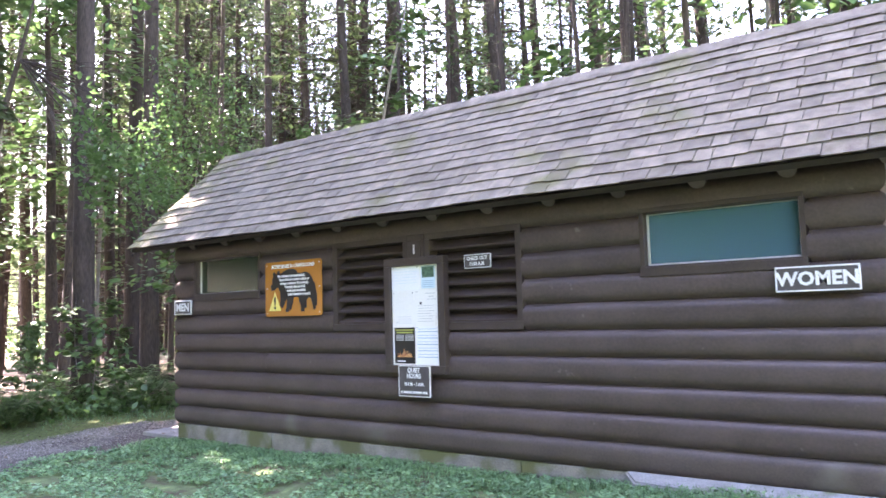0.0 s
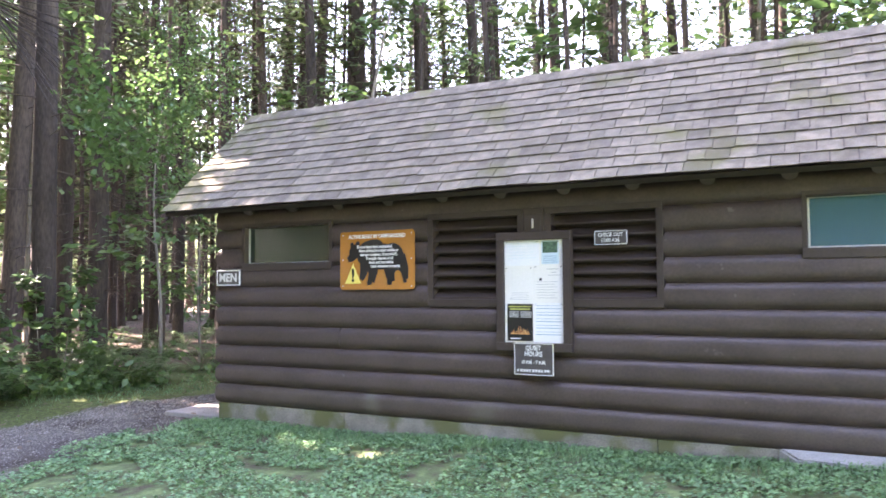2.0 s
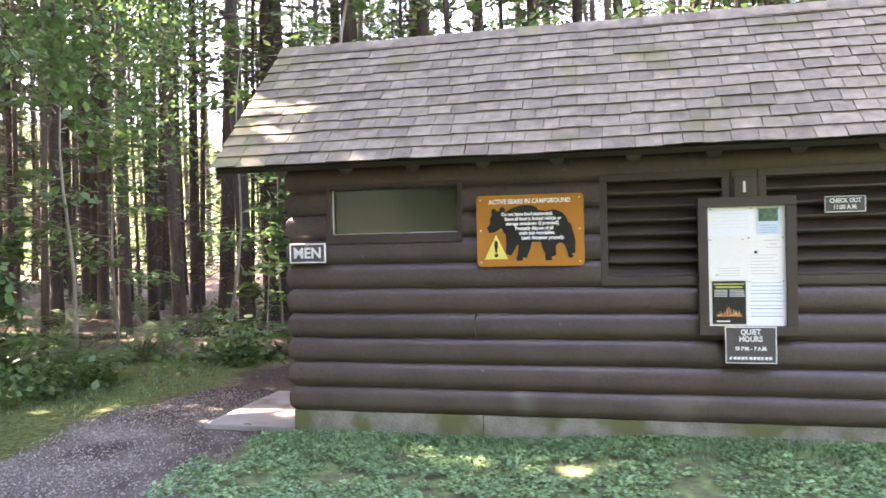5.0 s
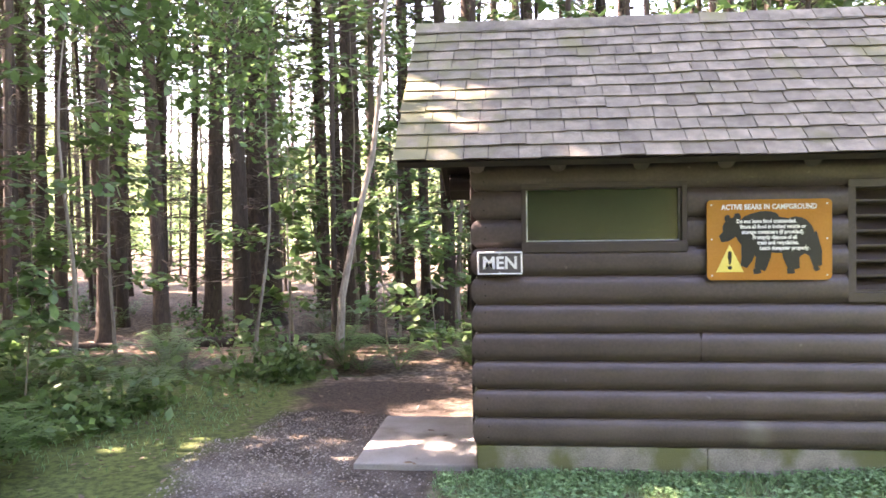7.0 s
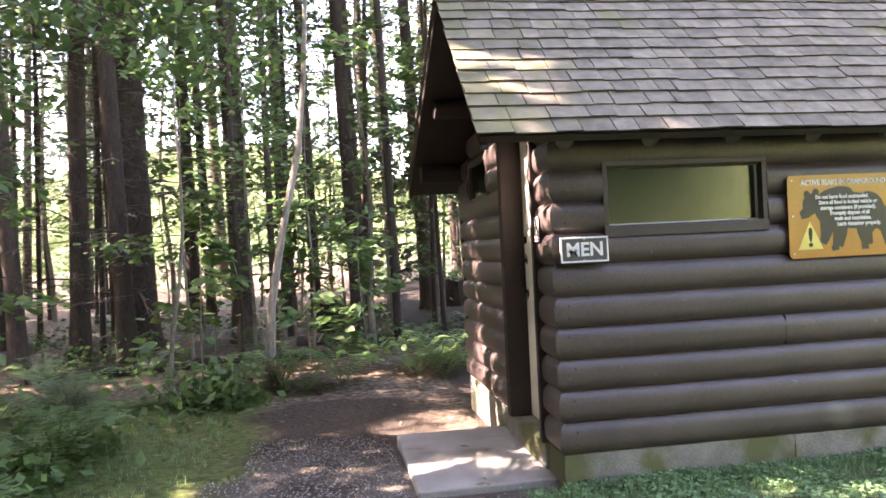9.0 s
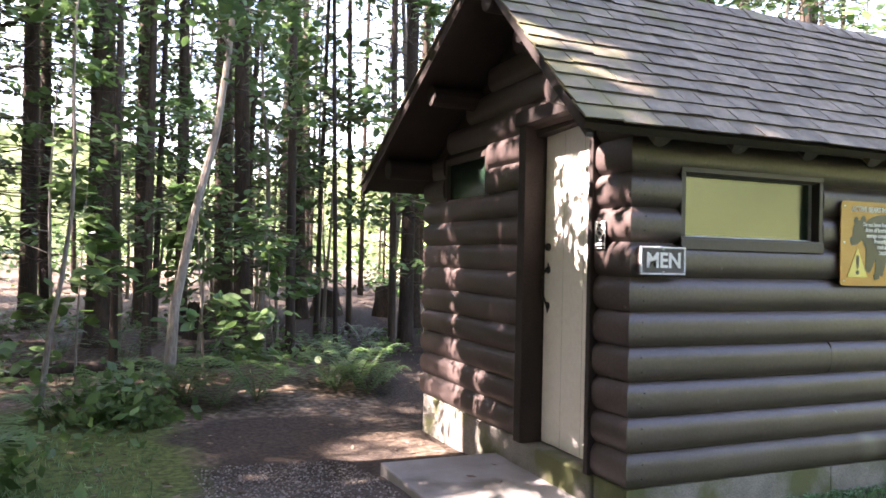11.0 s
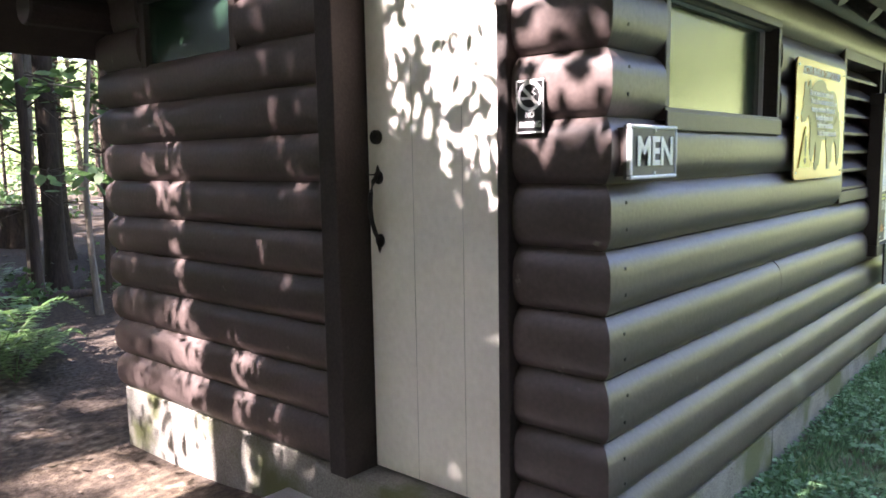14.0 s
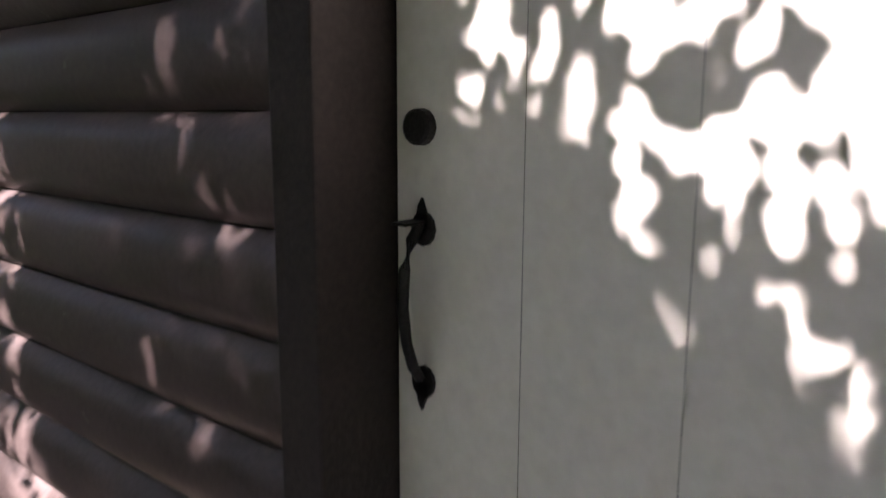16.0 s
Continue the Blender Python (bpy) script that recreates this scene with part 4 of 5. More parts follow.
def notice_board():
    b = thing("notice_board", "brown framed notice board covered with pinned papers", "notice board")
    x0, x1, z0, z1 = -4.338, -3.722, 1.085, 2.012
    part("frame", frame_bm(x0, x1, z0, z1, 0.064, 4.925, 4.998), BROWN_TRIM, b)
    part("backboard", box(x0 + 0.05, x1 - 0.05, 4.955, 4.985, z0 + 0.05, z1 - 0.05), PAPER_CREAM, b)
    px, pz, w, h = x0 + 0.066, z0 + 0.068, x1 - x0 - 0.132, z1 - z0 - 0.136

    def sheet(name, label, mat, u0, u1, v0, v1, lift=0.0, lines=(), line_mat=PRINT_GREY):
        s = thing(name, label, "paper", group="papers on the notice board")
        y = 4.9535 - lift
        X = lambda u: px + u * w
        Z = lambda v: pz + v * h
        part("sheet", box(X(u0), X(u1), y - 0.0012, y, Z(v0), Z(v1)), mat, s)
        for a0, a1, c, t in lines:
            part("print_line", box(X(u0 + (u1 - u0) * a0), X(u0 + (u1 - u0) * a1), y - 0.0018, y - 0.0011, Z(v0 + (v1 - v0) * c) - t / 2, Z(v0 + (v1 - v0) * c) + t / 2), line_mat, s)
        for cu in (0.06, 0.94):
            part("pin", box(X(u0 + (u1 - u0) * cu) - 0.004, X(u0 + (u1 - u0) * cu) + 0.004, y - 0.005, y - 0.001, Z(v1) - 0.014, Z(v1) - 0.006, 0.002), SIGN_DARK, s)
        return s, X, Z, y

    sheet("notice_paper", "pale white map sheet pinned on the notice board", PAPER, 0.0, 0.60, 0.755, 1.0, 0.0, [(0.1, 0.9, 0.9 - 0.12 * i, 0.002) for i in range(6)], PAPER_BLUE)
    s, X, Z, y = sheet("notice_paper", "pale blue leaflet with a dark green picture on the notice board", PAPER_BLUE, 0.64, 0.93, 0.765, 0.995, 0.002, [(0.1, 0.9, 0.33 - 0.085 * i, 0.004) for i in range(4)], PRINT_BLUE)
    part("picture", box(X(0.66), X(0.91), y - 0.0019, y - 0.0011, Z(0.875), Z(0.985)), PRINT_GREEN, s)
    sheet("notice_paper", "cream letter sheet pinned on the notice board", PAPER_CREAM, 0.0, 0.48, 0.385, 0.74, 0.0, [(0.25, 0.85, 0.28 - 0.06 * i, 0.003) for i in range(4)] + [(0.18, 0.26, 0.12, 0.010)])
    s, X, Z, y = sheet("notice_paper", "cream printed notice pinned on the notice board", PAPER_CREAM, 0.50, 0.995, 0.40, 0.75, 0.001, [(0.45, 0.85, 0.90, 0.005), (0.6, 0.8, 0.81, 0.005), (0.5, 0.92, 0.73, 0.004)] + [(0.1, 0.8 - 0.1 * (i % 2), 0.55 - 0.075 * i, 0.0035) for i in range(7)])
    part("emblem", box(X(0.60), X(0.64), y - 0.0019, y - 0.0011, Z(0.605), Z(0.63)), SIGN_BLACK, s)
    s, X, Z, y = sheet("notice_paper", "black leaflet with a campfire picture on the notice board", SIGN_BLACK, 0.04, 0.48, 0.01, 0.375, 0.002, [(0.05, 0.95, 0.93, 0.010), (0.1, 0.9, 0.86, 0.012)], PRINT_OLIVE)
    for a, c in ((0.07, 0.24), (0.27, 0.46)):
        for i in range(5):
            part("small_print", box(X(a), X(c), y - 0.0018, y - 0.0011, Z(0.295 - 0.013 * i), Z(0.302 - 0.013 * i)), PRINT_GREY, s)
    flames = bmesh.new()
    rng = random.Random(3)
    for i in range(13):
        fx = 0.11 + 0.025 * i
        hgt = rng.uniform(0.03, 0.09) * (1 - abs(i - 6) / 12)
        p = prism([(X(fx - 0.016), Z(0.075)), (X(fx + 0.016), Z(0.075)), (X(fx + rng.uniform(-0.01, 0.01)), Z(0.085 + hgt))], 0.0004)
        p.transform(Matrix.Translation((0, y - 0.0019 - 0.00004 * i, 0)))
        me = bpy.data.meshes.new("flame")
        p.to_mesh(me)
        p.free()
        flames.from_mesh(me)
    part("campfire_picture", flames, PRINT_FIRE, s)
    part("caption", box(X(0.09), X(0.27), y - 0.0018, y - 0.0011, Z(0.028), Z(0.040)), PAPER, s)
    sheet("notice_paper", "white form with blue ruled lines on the notice board", PAPER, 0.50, 0.995, 0.0, 0.385, 0.0, [(0.08, 0.92, 0.86 - 0.165 * i, 0.005) for i in range(5)] + [(0.08, 0.9, 0.93 - 0.165 * i, 0.003) for i in range(5)], PRINT_BLUE)
    return b


notice_board()


def no_smoking():
    s = thing("no_smoking_sign", "small black sign with white no smoking symbol on the log wall", "sign")
    y0, y1, z0, z1 = 5.179, 5.278, 1.751, 1.905
    turn = Matrix(((0, 1, 0, 0), (-1, 0, 0, 0), (0, 0, 1, 0), (0, 0, 0, 1)))
    m = Matrix.Translation((X0 - 0.049, (y0 + y1) / 2, (z0 + z1) / 2)) @ turn
    s.matrix_basis = m
    w, h = (y1 - y0) / 2, (z1 - z0) / 2
    part("panel", box(-w, w, 0, 0.003, -h, h), SIGN_BLACK, s)
    part("border", frame_bm(-w + 0.002, w - 0.002, -h + 0.002, h - 0.002, 0.003, -0.001, 0.002), SIGN_WHITE, s)
    ring = bmesh.new()
    cz, ro, ri, k = 0.030, 0.043, 0.033, 32
    o = [ring.verts.new((ro * math.cos(2 * math.pi * i / k), -0.001, cz + ro * math.sin(2 * math.pi * i / k))) for i in range(k)]
    q = [ring.verts.new((ri * math.cos(2 * math.pi * i / k), -0.001, cz + ri * math.sin(2 * math.pi * i / k))) for i in range(k)]
    for i in range(k):
        ring.faces.new((o[i], q[i], q[(i + 1) % k], o[(i + 1) % k]))
    part("ring", ring, SIGN_WHITE, s)
    bar = prism(limb([(-0.026, cz + 0.026), (0.026, cz - 0.026)], [0.005, 0.005]), 0.0005)
    bar.transform(Matrix.Translation((0, -0.0022, 0)))
    part("bar", bar, SIGN_WHITE, s)
    part("cigarette", box(-0.028, 0.006, -0.0018, -0.0012, cz - 0.010, cz - 0.003), SIGN_WHITE, s)
    smoke = bmesh.new()
    add_tube(smoke, [(0.010, -0.0015, cz - 0.004), (0.020, -0.0015, cz + 0.004), (0.008, -0.0015, cz + 0.011), (0.017, -0.0015, cz + 0.020)], [0.0022] * 4, 6)
    part("smoke", smoke, SIGN_WHITE, s)
    lettering("letters", "NO", 0.025, SIGN_WHITE, s, pose(0, -0.0015, -0.0235, 90), bold=0.0005, stretch=0.78)
    lettering("letters", "SMOKING", 0.025, SIGN_WHITE, s, pose(0, -0.0015, -0.052, 90), bold=0.0005, stretch=0.68)


no_smoking()

# broken flat stone against the foundation
bm = bmesh.new()
rng = random.Random(11)
o = [(-2.32 + 0.0, 0.0), (-2.22, -0.13), (-1.9, -0.17), (-1.45, -0.15), (-1.0, -0.19), (-0.72, -0.12), (-0.72, 0.0)]
top = [bm.verts.new((x + rng.uniform(-0.02, 0.02), Y0 - 0.02 + y, 0.50 + rng.uniform(-0.015, 0.005) - (0.04 if y < -0.05 else 0))) for x, y in o]
low = [bm.verts.new((v.co.x * 1.0 - 0.01, v.co.y - (0.04 if v.co.y < Y0 - 0.05 else 0), 0.2)) for v in top]
bm.faces.new(top)
for i in range(len(o)):
    j = (i + 1) % len(o)
    bm.faces.new((top[i], low[i], low[j], top[j]))
bmesh.ops.recalc_face_normals(bm, faces=bm.faces)
bmesh.ops.bevel(bm, geom=bm.edges[:], offset=0.012, segments=2, affect="EDGES")
tagged(part("broken_stone", bm, STONE), "broken pale grey flat stone against the foundation", "stone")


# ---- trees ----
def conifer(seed, height, bare, fullness, leaf, name="conifer_tree", label="tall conifer with dark bark and thin drooping sprays in the forest", group="forest trees"):
    """A tall straight conifer of 1 m girth scale: dead twigs low down, drooping sprays above. Built at the origin."""
    rng = np.random.default_rng(seed)
    rnd = random.Random(seed)
    tree = thing(name, label, "tree", group=group)
    bm = bmesh.new()
    lean = (rnd.uniform(-0.25, 0.25), rnd.uniform(-0.25, 0.25))
    hs = [-0.3, 0.0, 0.25, 0.8, 2.0, 4.0, 7.0, 10.0, height * 0.8, height]
    at = lambda z: Vector((lean[0] * (z / height) ** 1.5, lean[1] * (z / height) ** 1.5, z))
    add_tube(bm, [at(max(h, 0)) + Vector((0, 0, min(h, 0))) for h in hs], [0.26, 0.235, 0.19, 0.165, 0.155, 0.145, 0.125, 0.10, 0.05, 0.015], 12)
    part("trunk", bm, BARK, tree, smooth=True)
    limbs, twigs = bmesh.new(), bmesh.new()
    cs, al, ac = [], [], []
    z = 1.2
    while z < height - 0.5:
        live = z > bare
        for _ in range((rnd.randint(2, 4) if bare < 10 else 1) if not live else 4):
            a = rnd.uniform(0, 2 * math.pi)
            ln = rnd.uniform(0.5, 1.5) if not live else rnd.uniform(0.9, 2.3) * (1 - 0.7 * max(0, (z - bare) / (height - bare)) ** 1.5)
            base = at(z)
            d = Vector((math.cos(a), math.sin(a), rnd.uniform(-0.1, 0.25)))
            end = base + d * ln + Vector((0, 0, -0.12 * ln * ln))
            mid = base + d * ln * 0.5
            add_tube(limbs, [base, mid, end], [0.016 if live else 0.011, 0.010, 0.003], 4, cap=False)
            if not live and bare < 10 and height > 10 and height < 22:
                for _ in range(5):
                    f = rnd.uniform(0.25, 0.95)
                    s = base + (end - base) * f
                    e = s + (d * 0.5 + Vector((rnd.uniform(-1, 1), rnd.uniform(-1, 1), rnd.uniform(-0.5, 0.3)))) * rnd.uniform(0.2, 0.5)
                    add_tube(twigs, [s, e], [0.006, 0.002], 3, cap=False)
            n = int((26 * fullness * ln) if live else (3 * rnd.random() * fullness * (bare < 10)))
            if n:
                t = rng.uniform(0.25, 1.05, n)[:, None]
                b, m_, e = np.array(base), np.array(mid), np.array(end)
                p = (1 - t) ** 2 * b + 2 * t * (1 - t) * m_ + t ** 2 * e
                side = np.array((-d.y, d.x, 0))
                p = p + side * rng.normal(0, 0.20, n)[:, None] * ln * 0.7 + np.stack([np.zeros(n), np.zeros(n), rng.normal(-0.05, 0.07, n)], 1)
                dirs = np.array(d)[None] * 0.6 + side[None] * rng.normal(0, 0.8, n)[:, None] + rng.normal(0, 0.35, (n, 3))
                dirs /= np.linalg.norm(dirs, axis=1, keepdims=True)
                w = np.cross(dirs, np.array((0, 0, 1)) + rng.normal(0, 0.5, (n, 3)))
                w /= np.linalg.norm(w, axis=1, keepdims=True)
                sz = rng.uniform(0.6, 1.3, n)[:, None] * leaf
                cs.append(p)
                al.append(dirs * sz)
                ac.append(w * sz * 0.42)
        z += rnd.uniform(0.28, 0.5)
    tagged(part("branching", limbs, BARK, tree), kind="stuff")
    if len(twigs.verts):
        tagged(part("brushwood", twigs, TWIG, tree, "bare grey-brown dead brushwood"), kind="stuff")
    else:
        twigs.free()
    part("crown", leaves_mesh("crown", np.concatenate(cs), np.concatenate(al), np.concatenate(ac), NEEDLES), NEEDLES, tree)
    return tree


def broadleaf(seed, height, spread, n_limbs, leaf, count, low, label, name="broadleaf_tree", bark=None, group="understorey trees", lean=(0, 0), girth=0.04):
    """A slender understorey tree: flat layers of broad leaves on arching limbs."""
    rng = np.random.default_rng(seed)
    rnd = random.Random(seed)
    tree = thing(name, label, "tree", group=group)
    bm = bmesh.new()
    at = lambda z: Vector((lean[0] * z / height + 0.06 * math.sin(z * 1.7 + seed), lean[1] * z / height + 0.05 * math.cos(z * 1.3 + seed), z))
    zs = [height * i / 8 for i in range(9)]
    add_tube(bm, [at(z) - Vector((0, 0, 0.25 if z == 0 else 0)) for z in zs], [girth * (1 - 0.85 * i / 8) * (1.35 if i == 0 else 1) for i in range(9)], 8)
    part("trunk", bm, bark or BARK_PALE, tree, smooth=True)
    limbs = bmesh.new()
    cs, al, ac = [], [], []
    for i in range(n_limbs):
        z = low + (height - low) * (i + rnd.random() * 0.6) / n_limbs
        a = rnd.uniform(0, 2 * math.pi)
        ln = spread * rnd.uniform(0.5, 1.0) * (1 - 0.5 * (z - low) / max(0.1, height - low))
        b = at(z)
        d = Vector((math.cos(a), math.sin(a), rnd.uniform(0.1, 0.45)))
        m_ = b + d * ln * 0.55
        e = b + Vector((d.x, d.y, d.z * 0.4)) * ln
        add_tube(limbs, [b, m_, e], [girth * 0.28, girth * 0.16, 0.003], 5, cap=False)
        n = count
        t = rng.uniform(0.2, 1.05, n)[:, None]
        p = (1 - t) ** 2 * np.array(b) + 2 * t * (1 - t) * np.array(m_) + t ** 2 * np.array(e)
        side = np.array((-d.y, d.x, 0))
        p = p + side * rng.normal(0, 0.26, n)[:, None] * ln + np.stack([np.zeros(n)] * 2 + [rng.normal(0, 0.07, n)], 1)
        dirs = np.array((d.x, d.y, -0.25))[None] + rng.normal(0, 0.6, (n, 3)) * np.array((1, 1, 0.5))
        dirs /= np.linalg.norm(dirs, axis=1, keepdims=True)
        w = np.cross(dirs, np.array((0, 0, 1)) + rng.normal(0, 0.35, (n, 3)))
        w /= np.linalg.norm(w, axis=1, keepdims=True)
        sz = rng.uniform(0.65, 1.25, n)[:, None] * leaf
        cs.append(p)
        al.append(dirs * sz)
        ac.append(w * sz * 0.62)
    tagged(part("branching", limbs, bark or BARK_PALE, tree), kind="stuff")
    part("crown", leaves_mesh("crown", np.concatenate(cs), np.concatenate(al), np.concatenate(ac), LEAF, six=True), LEAF, tree)
    return tree


def stand(x, y, turn, size=1.0, girth=1.0, sink=0.03):
    return Matrix.LocRotScale((x, y, ground_z(x, y) - sink), Euler((0.03 * math.sin(7 * turn), 0.03 * math.cos(11 * turn), turn)), (girth, girth, size))


CONIFERS = [conifer(101, 17.0, 5.2, 0.66, 0.083), conifer(102, 19.0, 6.6, 0.62, 0.085), conifer(103, 16.0, 4.2, 0.70, 0.08), conifer(104, 18.0, 7.6, 0.60, 0.087)]
# added to shade the lawn and roof, mostly out of view
SHADERS = [conifer(111, 25.0, 2.5, 0.75, 0.29), conifer(112, 27.0, 3.0, 0.75, 0.29)]
HIGH_SHADERS = [conifer(113, 26.0, 11.7, 1.05, 0.28)]
POLES = [conifer(k, h, b, 0.45, 0.07, "dead_tree", "thin half-dead tree with bare grey-brown twigs", "dead trees") for k, h, b in ((117, 10.5, 9.0), (118, 11.5, 9.6))]
FAR = [conifer(115, 15.0, 4.0, 0.10, 0.20), conifer(116, 17.0, 6.0, 0.10, 0.22)]
# low crowns out of view, added to shade the ground
LOW_SHADERS = [conifer(114, 8.3, 4.2, 2.2, 0.16)]
# trunks met along the walk: place and radius
KNOWN = ((-15.74, 12.3, 0.12), (-17.2, 15.2, 0.10), (-15.7, 13.6, 0.12), (-13.7, 11.6, 0.11), (-14.4, 13.5, 0.10), (-14.4, 15.1, 0.12), (-12.5, 13.1, 0.15),
         (-11.6, 12.3, 0.14), (-11.85, 14.2, 0.31), (-10.15, 14.45, 0.20), (-11.4, 16.9, 0.15), (-11.2, 17.8, 0.11), (-8.9, 15.6, 0.11), (-7.95, 17.6, 0.19),
         (-6.7, 23.0, 0.19), (-5.2, 25.9, 0.20), (-3.9, 28.2, 0.18), (-12.3, 28.0, 0.22), (-9.5, 17.3, 0.16), (-6.5, 17.1, 0.16), (-13.2, 12.6, 0.13), (-4.6, 15.5, 0.14),
         (-2.2, 14.0, 0.17), (0.8, 16.5, 0.19), (-7.6, 20.5, 0.13), (3.6, 13.6, 0.18), (-3.0, 19.6, 0.15), (-5.6, 13.2, 0.12), (-18.3, 10.4, 0.14))


def plant_forest():
    rnd = random.Random(77)
    taken = []
    spots = []
    for x, y, r in KNOWN:
        spots.append((x, y, r / 0.165, CONIFERS))
        taken.append((x, y))

    def in_gap(x, y):
        """The thin stretch of woods north of the building, where the sky comes through."""
        return y > 15.5 and 66 < math.degrees(math.atan2(y - 2.5, x + 10)) < 101

    tries = 0
    while len(spots) < 132 and tries < 12000:
        tries += 1
        a = rnd.uniform(radians(8), radians(172))
        d = rnd.uniform(9, 46)
        x, y = -6 + d * math.cos(a), 4 + d * math.sin(a)
        if y < 10.5 or (x < -9 and y < 9.6 + 0.2 * (-9 - x)):
            continue
        if any((x - p) ** 2 + (y - q) ** 2 < 1.75 ** 2 for p, q in taken):
            continue
        if (y < 24 and abs(x + 8) < 7 and rnd.random() < 0.75) or in_gap(x, y):
            continue
        taken.append((x, y))
        spots.append((x, y, rnd.choice((0.4, 0.5, 0.65, 0.8, 1.0)) * rnd.uniform(0.9, 1.15), CONIFERS))
    # mostly unseen stand towards the sun, added for shade, and the lawn's far side
    for x, y in ((-13.5, -4.5), (-13.2, -1.5), (-13.0, 1.2), (-14.0, 3.3), (-15.6, 4.0), (-15.0, -0.2), (-15.8, -3.0), (-15.6, 2.4), (-17.2, 0.6), (-17.8, 3.0), (-18.0, -2.2), (-19.8, 1.6),
                 (-16.0, -6.0), (-19.2, -5.0), (-21.5, -1.0)):
        spots.append((x, y, rnd.uniform(0.8, 1.2), SHADERS))
    for x, y, s in ((-14.3, 5.0, 1.15), (-14.5, 7.4, 1.15), (-14.2, 8.9, 1.15), (-17.0, 4.8, 1.26), (-16.6, 9.9, 1.28), (-12.4, 6.6, 1.0)):
        spots.append((x, y, 1.1, HIGH_SHADERS, s))
    for x, y in ((-14.8, 4.2), (-13.8, 3.2), (-22.0, 6.0), (-13.4, 4.3)):
        spots.append((x, y, 0.9, LOW_SHADERS, 1.0 if x < -13.6 else 1.12))
    for x, y in ((-19.5, 10.2), (-21.5, 9.8), (-23.0, 11.5), (-25.0, 10.4), (-20.6, 12.6), (-22.4, 14.0)):
        spots.append((x, y, rnd.uniform(0.8, 1.1), CONIFERS))
    # unseen trees to the south, added so the window glass reflects dark
    for x, y in ((-9.0, -16.0), (-6.5, -18.0), (-4.0, -16.5), (-11.5, -18.0), (-7.5, -21.0)):
        spots.append((x, y, rnd.uniform(0.9, 1.2), SHADERS))
    for i in range(16):
        a = radians(190 + 110 * i / 15)
        d = rnd.uniform(26, 40)
        spots.append((-4 + d * math.cos(a), d * math.sin(a) - 2, rnd.uniform(0.8, 1.3), SHADERS))
    # dense conifers west, and unseen ones added across the lawn to darken the glass
    for i, (x, y) in enumerate(((-24.5, 17.2), (-27.0, 16.0), (-26.0, 19.5), (-29.0, 19.5), (-31.0, 22.0), (-28.0, 23.5), (-2.0, -15.0), (-6.0, -14.5), (1.5, -15.5), (0.0, -12.5), (2.6, -13.4), (1.0, -17.0), (4.5, -16.5), (3.5, -20.0), (-1.5, -19.0), (-8.0, -13.0), (-4.4, -12.6), (-6.2, -16.6), (-10.0, -19.0), (-3.0, -20.0), (-13.0, -9.0), (-15.0, -12.5), (-11.5, -13.0), (-17.0, -9.5), (-10.0, -10.8))):
        spots.append((x, y, 0.9 + 0.06 * (i % 5), SHADERS))
    # the close, twiggy stand west of the clearing
    made = 0
    while made < 34:
        x, y = rnd.uniform(-33, -16.5), rnd.uniform(9.5, 22)
        if any((x - p) ** 2 + (y - q) ** 2 < 1.2 ** 2 for p, q in taken):
            continue
        taken.append((x, y))
        spots.append((x, y, rnd.uniform(0.45, 0.95), CONIFERS))
        made += 1
    # thin half-dead poles between the larger trunks
    made = 0
    while made < 84:
        a, d = rnd.uniform(radians(62), radians(150)), rnd.uniform(9, 30)
        x, y = -7 + d * math.cos(a), 3 + d * math.sin(a)
        if y < 11 or (in_gap(x, y) and made % 4) or any((x - p) ** 2 + (y - q) ** 2 < 0.6 ** 2 for p, q in taken):
            continue
        taken.append((x, y))
        spots.append((x, y, rnd.uniform(0.22, 0.42), POLES))
        made += 1
    # thin far trunks
    made = 0
    while made < 26:
        a, d = rnd.uniform(radians(45), radians(158)), rnd.uniform(27, 50)
        x, y = -6 + d * math.cos(a), 4 + d * math.sin(a)
        if in_gap(x, y) or any((x - p) ** 2 + (y - q) ** 2 < 1.3 ** 2 for p, q in taken):
            continue
        taken.append((x, y))
        spots.append((x, y, rnd.uniform(0.6, 1.1), FAR))
        made += 1
    used = set()
    for i, (x, y, g, kinds, *size) in enumerate(spots):
        src = kinds[i % len(kinds)]
        m = stand(x, y, rnd.uniform(0, 6.28), size[0] if size else rnd.uniform(0.85, 1.1), g)
        if id(src) not in used:
            used.add(id(src))
            src.matrix_basis = m
        else:
            c = copy_thing(src, Matrix.Identity(4))
            c.matrix_basis = m
    return taken


plant_forest()

MAPLES = [broadleaf(201, 4.2, 1.9, 9, 0.075, 70, 1.1, "slender young broadleaf tree with layered bright green leaves", girth=0.03),
          broadleaf(202, 6.0, 2.3, 12, 0.075, 80, 1.6, "slender young broadleaf tree with layered bright green leaves", girth=0.04),
          broadleaf(203, 2.2, 0.9, 9, 0.088, 36, 0.3, "leafy young maple sapling at the forest edge", name="sapling", group="saplings", girth=0.014)]


def plant_understorey():
    rnd = random.Random(31)
